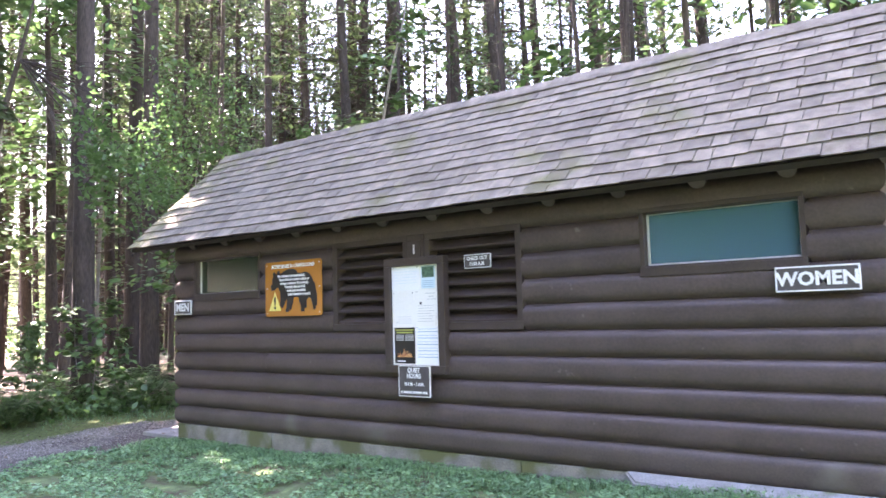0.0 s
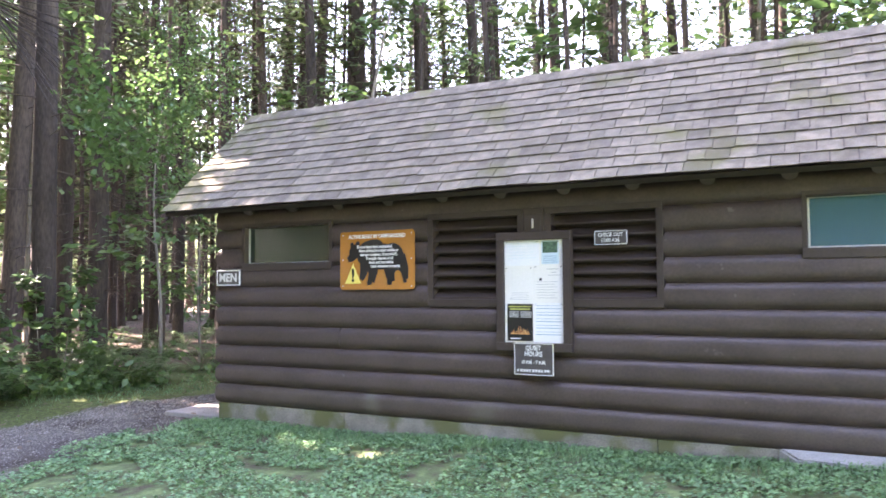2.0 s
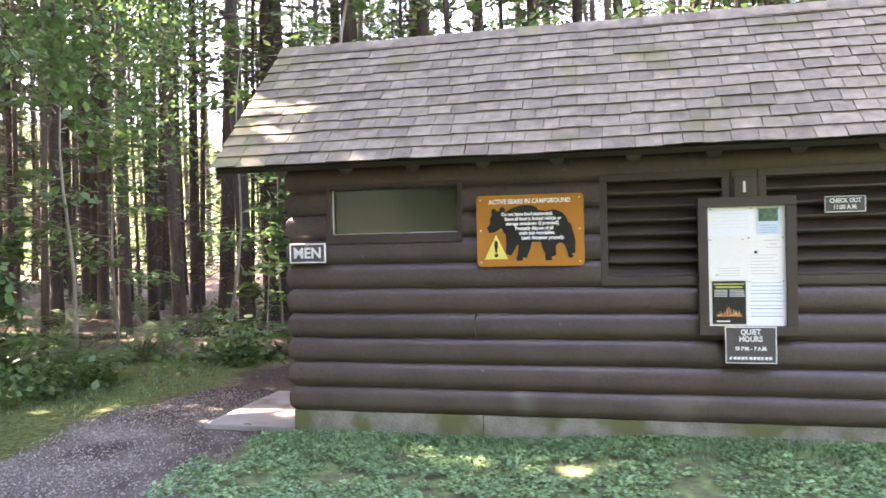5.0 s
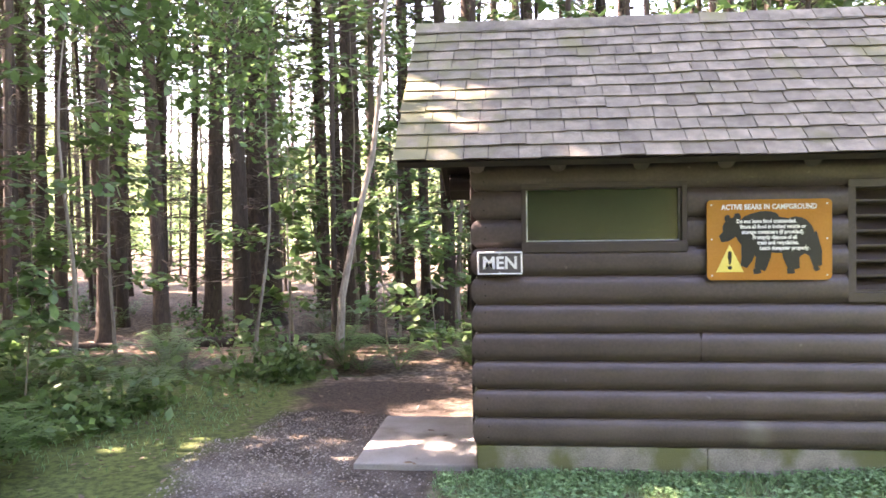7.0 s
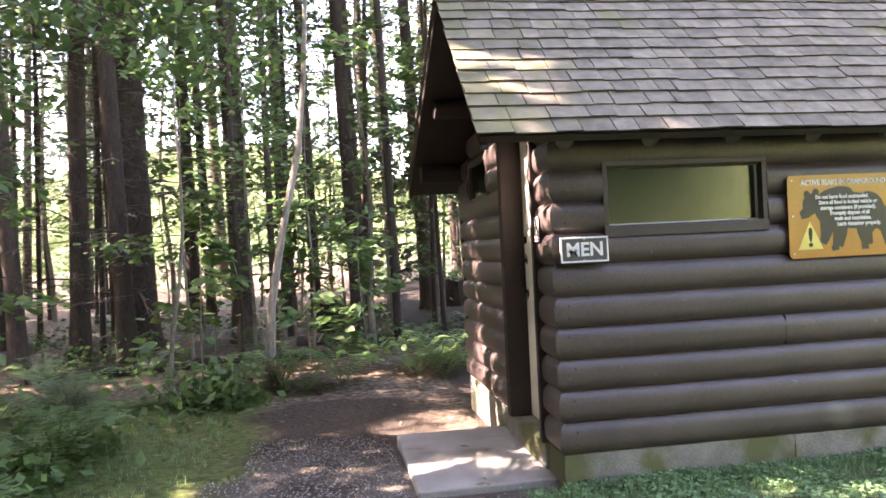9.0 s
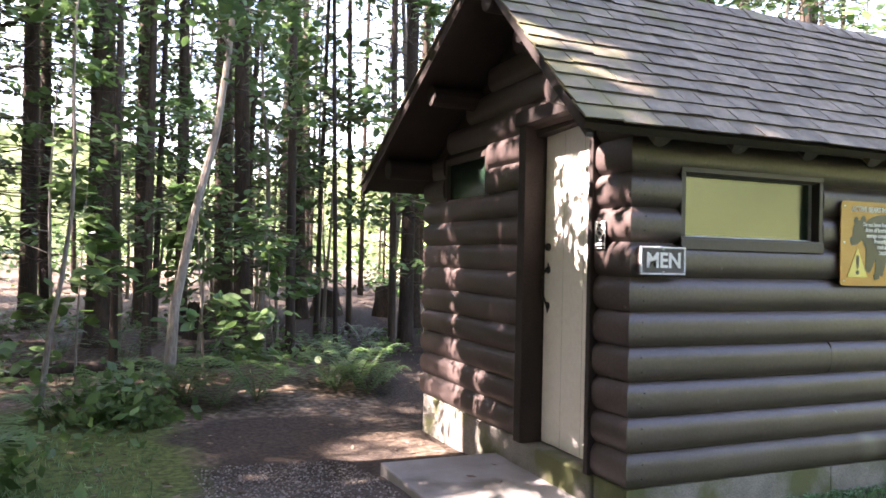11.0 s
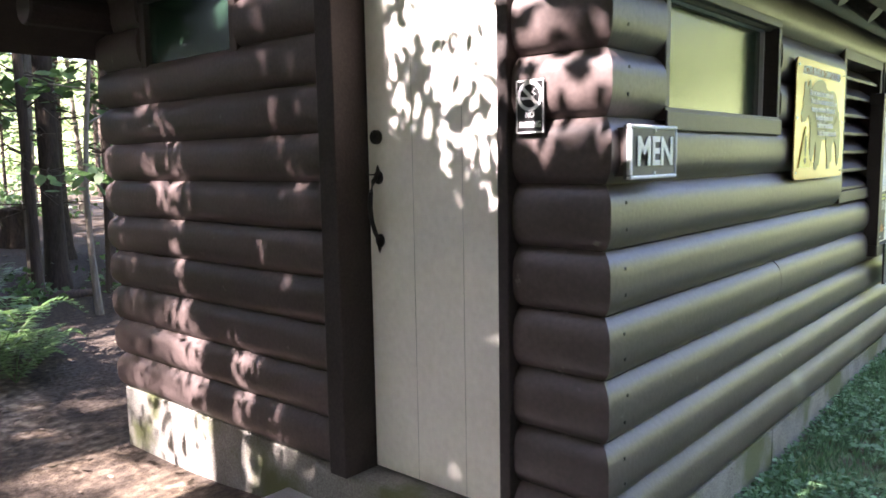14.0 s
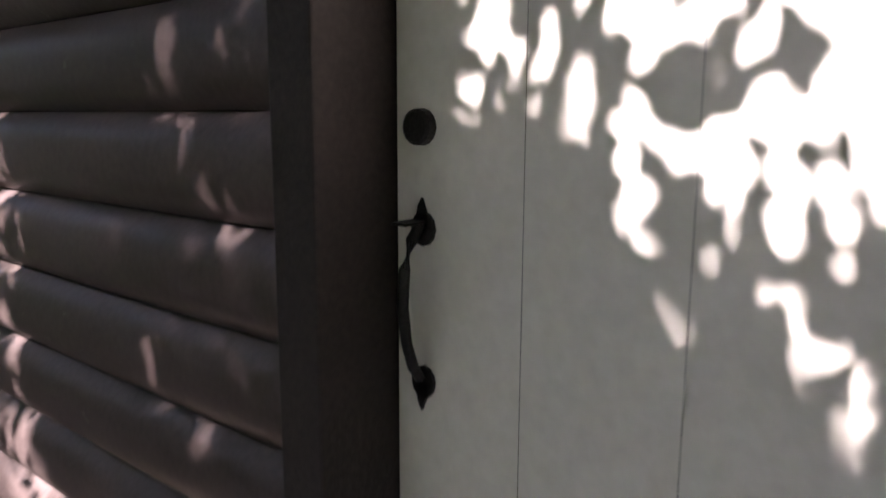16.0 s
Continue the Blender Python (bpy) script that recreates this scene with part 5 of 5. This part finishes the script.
    places = [(0, -8.9, 11.9), (0, -7.6, 13.8), (1, -9.9, 13.2), (0, -12.6, 9.9), (0, -10.6, 11.6), (1, -6.6, 15.2), (1, -5.0, 19.0),
              (0, -3.6, 12.2), (1, -1.2, 12.8), (1, 1.8, 14.0), (0, -5.9, 11.4), (1, 3.2, 17.5), (1, -12.0, 19.5), (1, -8.6, 21.5),
              (1, -4.0, 23.0), (1, -9.6, 25.5), (1, -14.0, 23.5), (1, -1.0, 26.0), (1, -6.0, 30.0), (1, 5.5, 21.0), (1, -11.0, 31.0), (1, -16.5, 29.0),
              (0, -12.6, 8.9), (2, -11.9, 6.9), (2, -11.3, 6.2), (2, -11.7, 5.4), (2, -12.2, 6.4), (2, -12.5, 4.9), (2, -13.2, 6.2), (2, -14.2, 6.6), (0, -15.5, 18.5), (0, -12.8, 21.0), (0, -8.2, 19.2), (0, -10.4, 20.6), (1, -15.0, 26.0), (1, -7.4, 27.0), (1, -3.0, 31.0), (1, -19.0, 25.0), (1, -13.0, 34.0), (1, 0.5, 30.0), (2, -9.0, 10.9), (2, -8.2, 10.6), (2, -10.2, 10.4)]
    places = [p for i, p in enumerate(places) if p[2] < 18 or i % 2]
    # leafy crowns over the ridge of the roof
    tall = [(1, -5.4, 14.2), (1, -3.0, 12.6), (1, -0.6, 14.4), (1, 1.6, 12.4), (1, 3.6, 15.4), (1, -1.8, 17.6), (1, -12.6, 20.6), (1, 0.8, 19.6), (1, -3.4, 16.2), (1, -2.2, 20.5), (1, -13.4, 17.6), (1, -15.4, 20.4), (1, -14.6, 23.5)]
    # young trees where the woods thin out
    places += [(1, -9.2, 17.5), (1, -7.0, 19.5), (0, -6.4, 15.2), (0, -8.4, 16.0), (1, -4.8, 22.0), (1, -9.8, 22.0), (0, -7.4, 17.2), (1, -6.0, 26.0), (1, -8.6, 27.0)]
    # the sunlit clearing's east edge, unseen, added for the green in the glass
    edge = [(1, 23.0 + 3.5 * (i % 3) + 1.3 * math.sin(i * 2.3), 8.0 - 1.35 * i) for i in range(26)]
    # unseen trees added to keep low sky light off the gable wall
    west = [(1, -16.4 - 1.9 * (i % 3), 0.4 + 0.72 * i) for i in range(13)]
    places += tall + edge + west
    used = set()
    for k, x, y in places:
        src = MAPLES[k]
        s = rnd.uniform(0.85, 1.2) * (0.7 if k == 2 and y < 7.5 else 1.55 if (k, x, y) in tall else 1.35 if (k, x, y) in west else 2.45 if (k, x, y) in edge else 1.0)
        m = Matrix.LocRotScale((x, y, ground_z(x, y) - 0.02), Euler((0, 0, rnd.uniform(0, 6.28))), (s, s, s))
        if k not in used:
            used.add(k)
            src.matrix_basis = m
        else:
            c = copy_thing(src, Matrix.Identity(4))
            c.matrix_basis = m


plant_understorey()
leaning = broadleaf(210, 7.5, 1.2, 8, 0.07, 60, 3.6, "leaning pale-barked young tree at the edge of the clearing", name="young_tree", group="young trees", lean=(0.9, 0.5), girth=0.055)
leaning.matrix_basis = stand(-9.42, 9.72, 0.0)
second = broadleaf(211, 6.0, 1.4, 8, 0.07, 60, 1.2, "crooked pale-barked young tree beside the ferns", name="young_tree", group="young trees", lean=(-0.3, 0.2), girth=0.05)
second.matrix_basis = stand(-7.95, 12.5, 0.0)
third = broadleaf(212, 5.0, 0.8, 6, 0.07, 40, 2.6, "thin straight pale-barked young tree", name="young_tree", group="young trees", lean=(0.15, 0.1), girth=0.028)
third.matrix_basis = stand(-10.45, 9.6, 0.0)


def shade_leaves(rng, spots, root, near, far, leaf):
    """Leaves of a bough between the spots that they shade and the sun."""
    n = len(spots)
    p = np.array(spots) + np.array(SUN) * rng.uniform(near, far, (n, 1)) - np.array(root)
    d = rng.normal(0, 1, (n, 3)) * np.array((1, 1, 0.6)) + np.array((0, 0, -0.4))
    d /= np.linalg.norm(d, axis=1, keepdims=True)
    w = np.cross(d, np.array((-0.5, 0, 1)) + rng.normal(0, 0.4, (n, 3)))
    w /= np.linalg.norm(w, axis=1, keepdims=True)
    size = rng.uniform(0.7, 1.2, (n, 1)) * leaf
    return p, d * size, w * size * 0.6


def bough_tree(label, root, trunk_pts, radii, seed, groups):
    """A broadleaf tree out over the path; each group of leaves hangs in its own part of the crown."""
    rnd = random.Random(seed)
    rng = np.random.default_rng(seed)
    tree = thing("broadleaf_tree", label, "tree", group="understorey trees", at=Matrix.Translation(root))
    trunk = bmesh.new()
    add_tube(trunk, trunk_pts, radii, 10)
    part("trunk", trunk, BARK, tree, smooth=True)
    limbs = bmesh.new()
    sets = [shade_leaves(rng, spots, root, near, far, leaf) for spots, near, far, leaf in groups]
    for p, _, _ in sets:
        for k in range(0, len(p), max(1, len(p) // 6)):
            e = Vector(p[k])
            s = min((Vector(q) for q in trunk_pts[4:]), key=lambda q: (q - e).length + max(0, q.z - e.z))
            add_tube(limbs, [s, (s + e) / 2 + Vector((0, 0, 0.1)), e], [0.010, 0.006, 0.002], 5, cap=False)
    tagged(part("branching", limbs, BARK, tree), kind="stuff")
    cs, al, ac = (np.concatenate([g[k] for g in sets]) for k in range(3))
    part("crown", leaves_mesh("crown", cs, al, ac, LEAF, six=True), LEAF, tree)
    return tree


def door_boughs():
    """The boughs whose leaves dapple the door, the gable wall and the ground beside them."""
    rnd = random.Random(43)

    def scatter(n, y0, y1, z0, z1, weight):
        out = []
        while len(out) < n:
            y, z = rnd.uniform(y0, y1), rnd.uniform(z0, z1)
            if rnd.random() < weight(y, z):
                out.append((X0, y, z))
        return out

    def band(y):
        return 1.83 + 0.72 * (y - 5.41) + 0.05 * math.sin(y * 23)

    def sprays(y, z):
        return 0.5 + 0.9 * noise.noise((y * 5.5, z * 5.5, 3.1))

    def door_near(y, z):
        u = band(y) - z
        if u < 0:
            return 0.30 * max(0.0, sprays(y, z) - 0.25) + (0.12 if y > 5.85 else 0.0)
        return (1.0 if u < 0.4 else 0.5) * min(1, max(0.2, sprays(y, z) + 0.35))

    def door_far(y, z):
        u = band(y) - 0.30 - z
        return 0 if u < 0 else 0.4 if (5.33 < y < 5.64 and z < 1.5) else 1.0

    def gable_near(y, z):
        return 0.2 if (y > 7.0 and z < 0.95) else min(1, max(0.06, sprays(y, z) + 0.2))

    def gable_far(y, z):
        edge = 6.75 + 0.5 * max(0, z - 0.8) + 0.25 * noise.noise((y * 2, z * 3, 8.0))
        return 1.0 if y < edge else 0.0 if z < 0.95 else 0.45

    def ground(n, x0, x1, y0, y1, z, keep):
        out = []
        while len(out) < n:
            x, y = rnd.uniform(x0, x1), rnd.uniform(y0, y1)
            if rnd.random() < keep(x, y):
                out.append((x, y, z))
        return out

    def sunny(x, y):
        return min(math.hypot((x + 7.8) / 0.75, (y - 7.5) / 0.62), math.hypot((x + 8.0) / 0.55, (y - 5.4) / 0.32)) + 0.35 * noise.noise((x * 3, y * 3, 1.0))

    bough_tree("broadleaf tree whose boughs dapple the door and gable wall", Vector((-13.4, 5.2, ground_z(-13.4, 5.2))),
               [(0, 0, -0.2), (0.05, 0.0, 1.0), (0.2, 0.1, 2.6), (0.4, 0.2, 4.2), (0.8, 0.4, 5.6), (1.2, 0.5, 6.8)], [0.10, 0.08, 0.07, 0.055, 0.035, 0.012], 41,
               [(scatter(1050, 5.30, 6.20, 0.5, 2.4, door_near), 2.4, 3.3, 0.034),
                (scatter(1900, 6.2, 8.0, 0.05, 2.3, gable_near), 3.6, 4.8, 0.033),
                (scatter(560, 4.85, 5.32, 0.4, 2.1, lambda y, z: 1 if z < 1.62 else 0.22), 3.0, 4.0, 0.05),
                (ground(300, -8.2, -7.35, 5.82, 6.75, 0.34, lambda x, y: 1), 4.0, 5.5, 0.06)])
    # crown out of view, added for soft shade on door and gable
    bough_tree("unseen tall broadleaf tree added to shade the door and gable wall", Vector((-15.6, 7.6, ground_z(-15.6, 7.6))),
               [(0, 0, -0.2), (0.05, 0.0, 1.2), (0.15, -0.1, 3.0), (0.3, -0.2, 5.2), (0.5, -0.4, 7.0), (0.9, -0.6, 9.4)], [0.15, 0.12, 0.10, 0.08, 0.05, 0.012], 47,
               [(scatter(1500, 4.80, 6.20, 0.3, 1.9, door_far), 8.0, 11.0, 0.075),
                (scatter(1100, 6.1, 7.9, 0.1, 2.3, gable_far), 8.0, 11.0, 0.075),
                (scatter(420, 5.3, 7.4, 2.45, 3.3, lambda y, z: 0.9), 8.0, 11.0, 0.075)])
    # crown out of view, added to block sun on path, lawn and roof
    bough_tree("unseen tall broadleaf tree added to shade the path, lawn and roof", Vector((-20.5, 8.6, ground_z(-20.5, 8.6))),
               [(0, 0, -0.2), (0.05, 0.0, 2.0), (0.15, -0.1, 5.0), (0.3, -0.2, 8.0), (0.3, -0.3, 10.5), (0.4, -0.4, 13.0), (0.5, -0.4, 14.8)], [0.17, 0.14, 0.12, 0.10, 0.07, 0.04, 0.012], 49,
               [(ground(3900, -10.7, -7.4, 4.2, 9.3, 0.3, lambda x, y: 1 if sunny(x, y) > 1 else 0.0), 15.0, 19.0, 0.10),
                (ground(520, -6.9, -3.4, 3.5, 5.0, 0.3, lambda x, y: 1), 15.0, 19.0, 0.10),
                ([(x, y, roof_z(y)) for x, y, _ in ground(1900, -7.9, -2.0, 4.7, 6.0, 0, lambda x, y: 0.7 + 0.5 * noise.noise((x * 1.5, y * 2, 4.0)) if math.hypot((x + 7.6) / 0.55, (y - 5.15) / 0.3) > 1 else 0.05)], 15.0, 19.0, 0.11)])


door_boughs()


# ---- forest floor ----
def fern(seed):
    rng = np.random.default_rng(seed)
    rnd = random.Random(seed)
    f = thing("fern", "green fern with arching fronds on the forest floor", "fern", group="ferns at the forest edge")
    cs, al, ac = [], [], []
    stems = bmesh.new()
    for i in range(9):
        a = i * 0.698 + rnd.uniform(-0.25, 0.25)
        ln = rnd.uniform(0.38, 0.62)
        rise = rnd.uniform(0.25, 0.45)
        pts = [Vector((math.cos(a) * ln * t, math.sin(a) * ln * t, rise * math.sin(t * 2.3) * 1.1)) for t in (0, 0.25, 0.5, 0.75, 1.0)]
        add_tube(stems, pts, [0.004, 0.0035, 0.003, 0.002, 0.001], 4, cap=False)
        for j in range(16):
            t = 0.12 + 0.86 * j / 15
            c = Vector((math.cos(a) * ln * t, math.sin(a) * ln * t, rise * math.sin(t * 2.3) * 1.1))
            half = 0.085 * math.sin(math.pi * min(1, t * 0.85 + 0.15)) + 0.008
            for sgn in (-1, 1):
                d = Vector((-math.sin(a) * sgn, math.cos(a) * sgn, 0.05)) + Vector((math.cos(a), math.sin(a), 0)) * 0.35
                d.normalize()
                cs.append(c + d * half)
                al.append(d * half)
                ac.append(Vector((math.cos(a), math.sin(a), 0.1)) * 0.019)
    tagged(part("stalk", stems, FERN, f), kind="stuff")
    part("fronds", leaves_mesh("fronds", np.array(cs), np.array(al), np.array(ac), FERN), FERN, f)
    return f


def plant_ferns():
    rnd = random.Random(8)
    kinds = [fern(1), fern(2), fern(3)]
    used = set()
    spots = []
    for i in range(46):
        if i < 26:
            t = rnd.random()
            x = -13.6 + 6.6 * t
            y = 7.7 + 1.9 * t + abs(rnd.gauss(0, 0.7))
        else:
            x, y = rnd.uniform(-18, -4), rnd.uniform(10.0, 17)
        if x > -8 and y < 8.8:
            continue
        spots.append((x, y))
    for i in range(15):
        spots.append((rnd.uniform(-13.4, -10.7), rnd.uniform(4.6, 8.2)))
    for i, (x, y) in enumerate(spots):
        k = i % 3
        s = rnd.uniform(0.6, 1.15)
        m = Matrix.LocRotScale((x, y, ground_z(x, y) - 0.01), Euler((0, 0, rnd.uniform(0, 6.28))), (s, s, s))
        if k not in used:
            used.add(k)
            kinds[k].matrix_basis = m
        else:
            copy_thing(kinds[k], Matrix.Identity(4)).matrix_basis = m


plant_ferns()


def low_plants():
    """Uncountable low growth: undergrowth leaves, clover, grass, fallen leaves and gravel."""
    rng = np.random.default_rng(55)

    def lie(xs, ys, lift):
        return np.array([(x, y, ground_z(x, y) + l) for x, y, l in zip(xs, ys, lift)])

    def keep(xs, ys, fn):
        ok = np.array([fn(x, y) for x, y in zip(xs, ys)])
        return xs[ok], ys[ok]

    # lawn
    n = 95000
    xs, ys = rng.uniform(-8.6, 0.6, n), 5.0 - np.abs(rng.normal(0, 1.9, n))
    xs, ys = keep(xs, ys, lambda x, y: zones(x, y)[0] + 0.6 * noise.noise((x * 1.5, y * 1.5, 2)) * 0.6 > 0.5 and zones(x, y)[1] < 0.75 and noise.noise((x * 2.6, y * 2.6, 9.0)) + 0.5 * noise.noise((x * 9, y * 9, 5.0)) < 0.22)
    n = len(xs)
    d = unit(rng, n, 0.35)
    w = crosswise(rng, d)
    w[:, 2] *= 0.4
    s = rng.uniform(0.007, 0.021, (n, 1))
    me = leaves_mesh("lawn_leaves", lie(xs, ys, rng.uniform(0.012, 0.05, n)), d * s, w * s * 0.85, CLOVER)
    tagged(part("clover_lawn", me, CLOVER), "low green clover and weeds of the lawn", "lawn", kind="stuff")
    # grass blades along the foundation and the verge
    n = 8000
    xs = rng.uniform(-7.6, -0.6, n)
    ys = 4.97 - np.abs(rng.normal(0, 0.22, n))
    vx = rng.uniform(-12.8, -9.6, n // 4)
    vy = 6.2 + 0.42 * (vx + 11) + rng.normal(0, 0.7, n // 4)
    xs, ys = np.concatenate([xs, vx]), np.concatenate([ys, vy])
    n = len(xs)
    d = unit(rng, n) * np.array((0.6, 0.6, 0)) + np.array((0, 0, 1))
    d /= np.linalg.norm(d, axis=1, keepdims=True)
    s = rng.uniform(0.015, 0.042, (n, 1))
    c = lie(xs, ys, np.zeros(n)) + d * s
    me = leaves_mesh("grass_blades", c, d * s, crosswise(rng, d) * 0.0035, CLOVER)
    tagged(part("grass", me, CLOVER), "tufts of grass along the foundation and the verge", "grass", kind="stuff")
    # undergrowth in the forest
    n = 12500
    k, verge = 100, 22
    t = rng.uniform(0, 1, verge)
    hx = np.concatenate([rng.uniform(-24, 8, k), -11.6 + 2.5 * t + rng.normal(0, 0.35, verge)])
    hy = np.concatenate([9.6 + np.abs(rng.normal(0, 9, k)), 5.0 + 4.9 * t + rng.normal(0, 0.3, verge)])
    hx, hy = keep(hx, hy, lambda x, y: not (x > -8.2 and y < 9.3) and not (-9.5 < x < -7.2 and y < 9.8))
    pick = rng.integers(0, len(hx), n)
    rad = rng.uniform(0.25, 0.6, len(hx))[pick]
    off = rng.normal(0, 0.5, (n, 2)) * rad[:, None]
    xs, ys = hx[pick] + off[:, 0], hy[pick] + off[:, 1]
    lift = np.abs(rng.normal(0, 0.17, n)) * rad / 0.4
    d = unit(rng, n, 0.5)
    s = rng.uniform(0.02, 0.05, (n, 1)) * np.where(ys[:, None] < 10, 1.5, 1 + 0.04 * (ys[:, None] - 9))
    me = leaves_mesh("undergrowth_leaves", lie(xs, ys, lift + 0.02), d * s, crosswise(rng, d) * s * 0.6, LEAF)
    tagged(part("undergrowth", me, LEAF), "low leafy undergrowth on the forest floor", "undergrowth", kind="stuff")
    # thickets deep in the woods
    k, n = 150, 21000
    a, far = rng.uniform(math.radians(40), math.radians(160), k), rng.uniform(23, 50, k)
    hx, hy = -6 + far * np.cos(a), 4 + far * np.sin(a)
    tops = rng.uniform(0.6, 3.6, k)
    pick = rng.integers(0, k, n)
    xs, ys = hx[pick] + rng.normal(0, 1.2, n), hy[pick] + rng.normal(0, 1.2, n)
    d = unit(rng, n, 0.5)
    s = rng.uniform(0.07, 0.16, (n, 1))
    me = leaves_mesh("thicket_leaves", lie(xs, ys, np.abs(rng.normal(0, 0.75, n)) * tops[pick] + 0.1), d * s, crosswise(rng, d) * s * 0.55, LEAF)
    tagged(part("thicket", me, LEAF), "leafy thickets deep in the woods", "thicket", kind="stuff")
    # fallen leaves
    n = 11000
    xs, ys = rng.uniform(-20, 1, n), rng.uniform(1.5, 20, n)
    xs, ys = keep(xs, ys, lambda x, y: not (-7.45 < x < -0.6 and 4.95 < y < 8.1) and (y > 8.5 or zones(x, y)[0] < 0.3 or (x * 7.13 + y * 3.7) % 1 < 0.12) and (zones(x, y)[1] < 0.5 or (x * 5.31 + y * 8.7) % 1 < 0.3))
    n = len(xs)
    d = unit(rng, n, 0.15)
    w = crosswise(rng, d)
    w[:, 2] *= 0.3
    s = rng.uniform(0.014, 0.038, (n, 1))
    lift = np.where((xs > -8.2) & (ys > 5.1) & (ys < 6.5), 0.05, 0.012)
    me = leaves_mesh("fallen_leaves", lie(xs, ys, lift), d * s, w * s * 0.6, DRY_LEAF, six=True)
    tagged(part("fallen_leaves", me, DRY_LEAF), "dry brown leaves scattered over the ground", "leaf litter", kind="stuff")
    # gravel
    n = 15000
    xs, ys = rng.normal(-8.7, 0.75, n), rng.uniform(0.8, 7.2, n)
    xs, ys = keep(xs, ys, lambda x, y: zones(x, y)[1] > 0.45 and not (x > -8.24 and y > 5.05))
    n = len(xs)
    base = lie(xs, ys, rng.uniform(-0.002, 0.004, n))
    r = rng.uniform(0.004, 0.013, n)
    unit_v = np.array([(1, 0, 0), (-0.5, 0.87, 0), (-0.5, -0.87, 0), (0.25, 0.1, 0.8), (-0.1, -0.2, 0.75)])
    vs = (base[:, None, :] + unit_v[None] * r[:, None, None] * rng.uniform(0.6, 1.3, (n, 5, 1))).reshape(-1, 3)
    fs = [[5 * i + j for j in f] for i in range(n) for f in ((0, 1, 3), (1, 2, 4), (1, 4, 3), (2, 0, 4), (0, 3, 4))]
    me = bpy.data.meshes.new("gravel")
    me.from_pydata(vs.tolist(), [], fs)
    tagged(part("gravel", me, PEBBLE), "loose grey gravel of the path", "gravel", kind="stuff")


low_plants()


def stump(x, y, r, h):
    bm = bmesh.new()
    k = 14
    rnd = random.Random(int(x * 10))
    rings = []
    for z, f in ((-0.15, 1.5), (0.05, 1.3), (0.3, 1.05), (h * 0.9, 0.98), (h, 0.94)):
        rings.append([bm.verts.new((r * f * math.cos(2 * math.pi * i / k) * (1 + 0.1 * math.sin(i * 2.1)), r * f * math.sin(2 * math.pi * i / k) * (1 + 0.1 * math.cos(i * 1.7)), z + (rnd.uniform(-0.05, 0.05) if z == h else 0))) for i in range(k)])
    for a, b in zip(rings, rings[1:]):
        for i in range(k):
            bm.faces.new((a[i], a[(i + 1) % k], b[(i + 1) % k], b[i]))
    bm.faces.new(rings[-1])
    ob = part("tree_stump", bm, BARK)
    ob.matrix_basis = pose(x, y, ground_z(x, y))
    return tagged(ob, "broken dark tree stump in the forest", "stump", group="tree stumps")


stump(-4.7, 17.0, 0.20, 0.62)
stump(-5.87, 17.4, 0.26, 0.52)
stump(-8.6, 15.0, 0.22, 0.6)


def fallen_log(x, y, turn, ln, r):
    bm = bmesh.new()
    add_tube(bm, [(0, 0, r * 0.6), (ln * 0.5, 0.1, r * 0.7), (ln, 0, r * 0.5)], [r, r * 0.9, r * 0.6], 10)
    ob = part("fallen_trunk", bm, BARK, smooth=True)
    ob.matrix_basis = pose(x, y, ground_z(x, y) - 0.02, 0, 0, turn)
    return tagged(ob, "dark fallen trunk lying on the forest floor", "log", group="fallen trunks")


fallen_log(-12.6, 11.2, 8, 4.2, 0.10)
fallen_log(-9.2, 13.4, -14, 3.8, 0.12)
fallen_log(-16.0, 9.9, 20, 3.0, 0.09)


# ---- distance ----
def backdrop():
    """Woods beyond the near forest, 62 m away all round, glowing in place of sunlight."""
    bm = bmesh.new()
    k = 96
    prev = None
    for i in range(k + 1):
        a = 2 * math.pi * i / k
        x, y = -5 + 62 * math.cos(a), 5 + 62 * math.sin(a)
        # lowered to the south-west, raised to the east, for what the glass reflects
        top = 9.5 + 4 * noise.noise((math.cos(a) * 6, math.sin(a) * 6, 0.5)) - (5 if 3.3 < a < 4.5 else 0) + 5 * max(0.0, math.cos(a - 5.85)) ** 2
        cur = (bm.verts.new((x, y, -2)), bm.verts.new((x, y, top)))
        if prev:
            bm.faces.new((prev[0], cur[0], cur[1], prev[1]))
        prev = cur
    m = bpy.data.materials.new("distant_woods_glow")
    m.use_nodes = True
    n, link = m.node_tree.nodes, m.node_tree.links
    b = n["Principled BSDF"]
    b.inputs["Roughness"].default_value = 1.0
    geo = n.new("ShaderNodeNewGeometry")
    t = n.new("ShaderNodeTexNoise")
    t.inputs["Scale"].default_value, t.inputs["Detail"].default_value = 1.1, 10
    link.new(geo.outputs["Position"], t.inputs["Vector"])
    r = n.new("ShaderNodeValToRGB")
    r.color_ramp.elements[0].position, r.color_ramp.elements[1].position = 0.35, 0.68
    # the pale end stands in for sunlit leaves and sky gaps
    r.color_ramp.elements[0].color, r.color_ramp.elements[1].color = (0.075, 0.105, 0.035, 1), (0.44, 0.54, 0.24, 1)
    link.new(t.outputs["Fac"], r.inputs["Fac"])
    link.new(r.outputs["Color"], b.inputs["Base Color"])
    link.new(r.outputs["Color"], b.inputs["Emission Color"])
    # emission supplies the sunlit brightness
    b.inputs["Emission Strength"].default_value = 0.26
    return tagged(part("backdrop", bm, m), "bright woods in the distance, glowing in place of sunlight", "backdrop", kind="structure")


backdrop()

# ---- pieces of walls and roof ----
front_logs()
nail_heads()
gable_logs()
plain_logs()
shingle_rows()
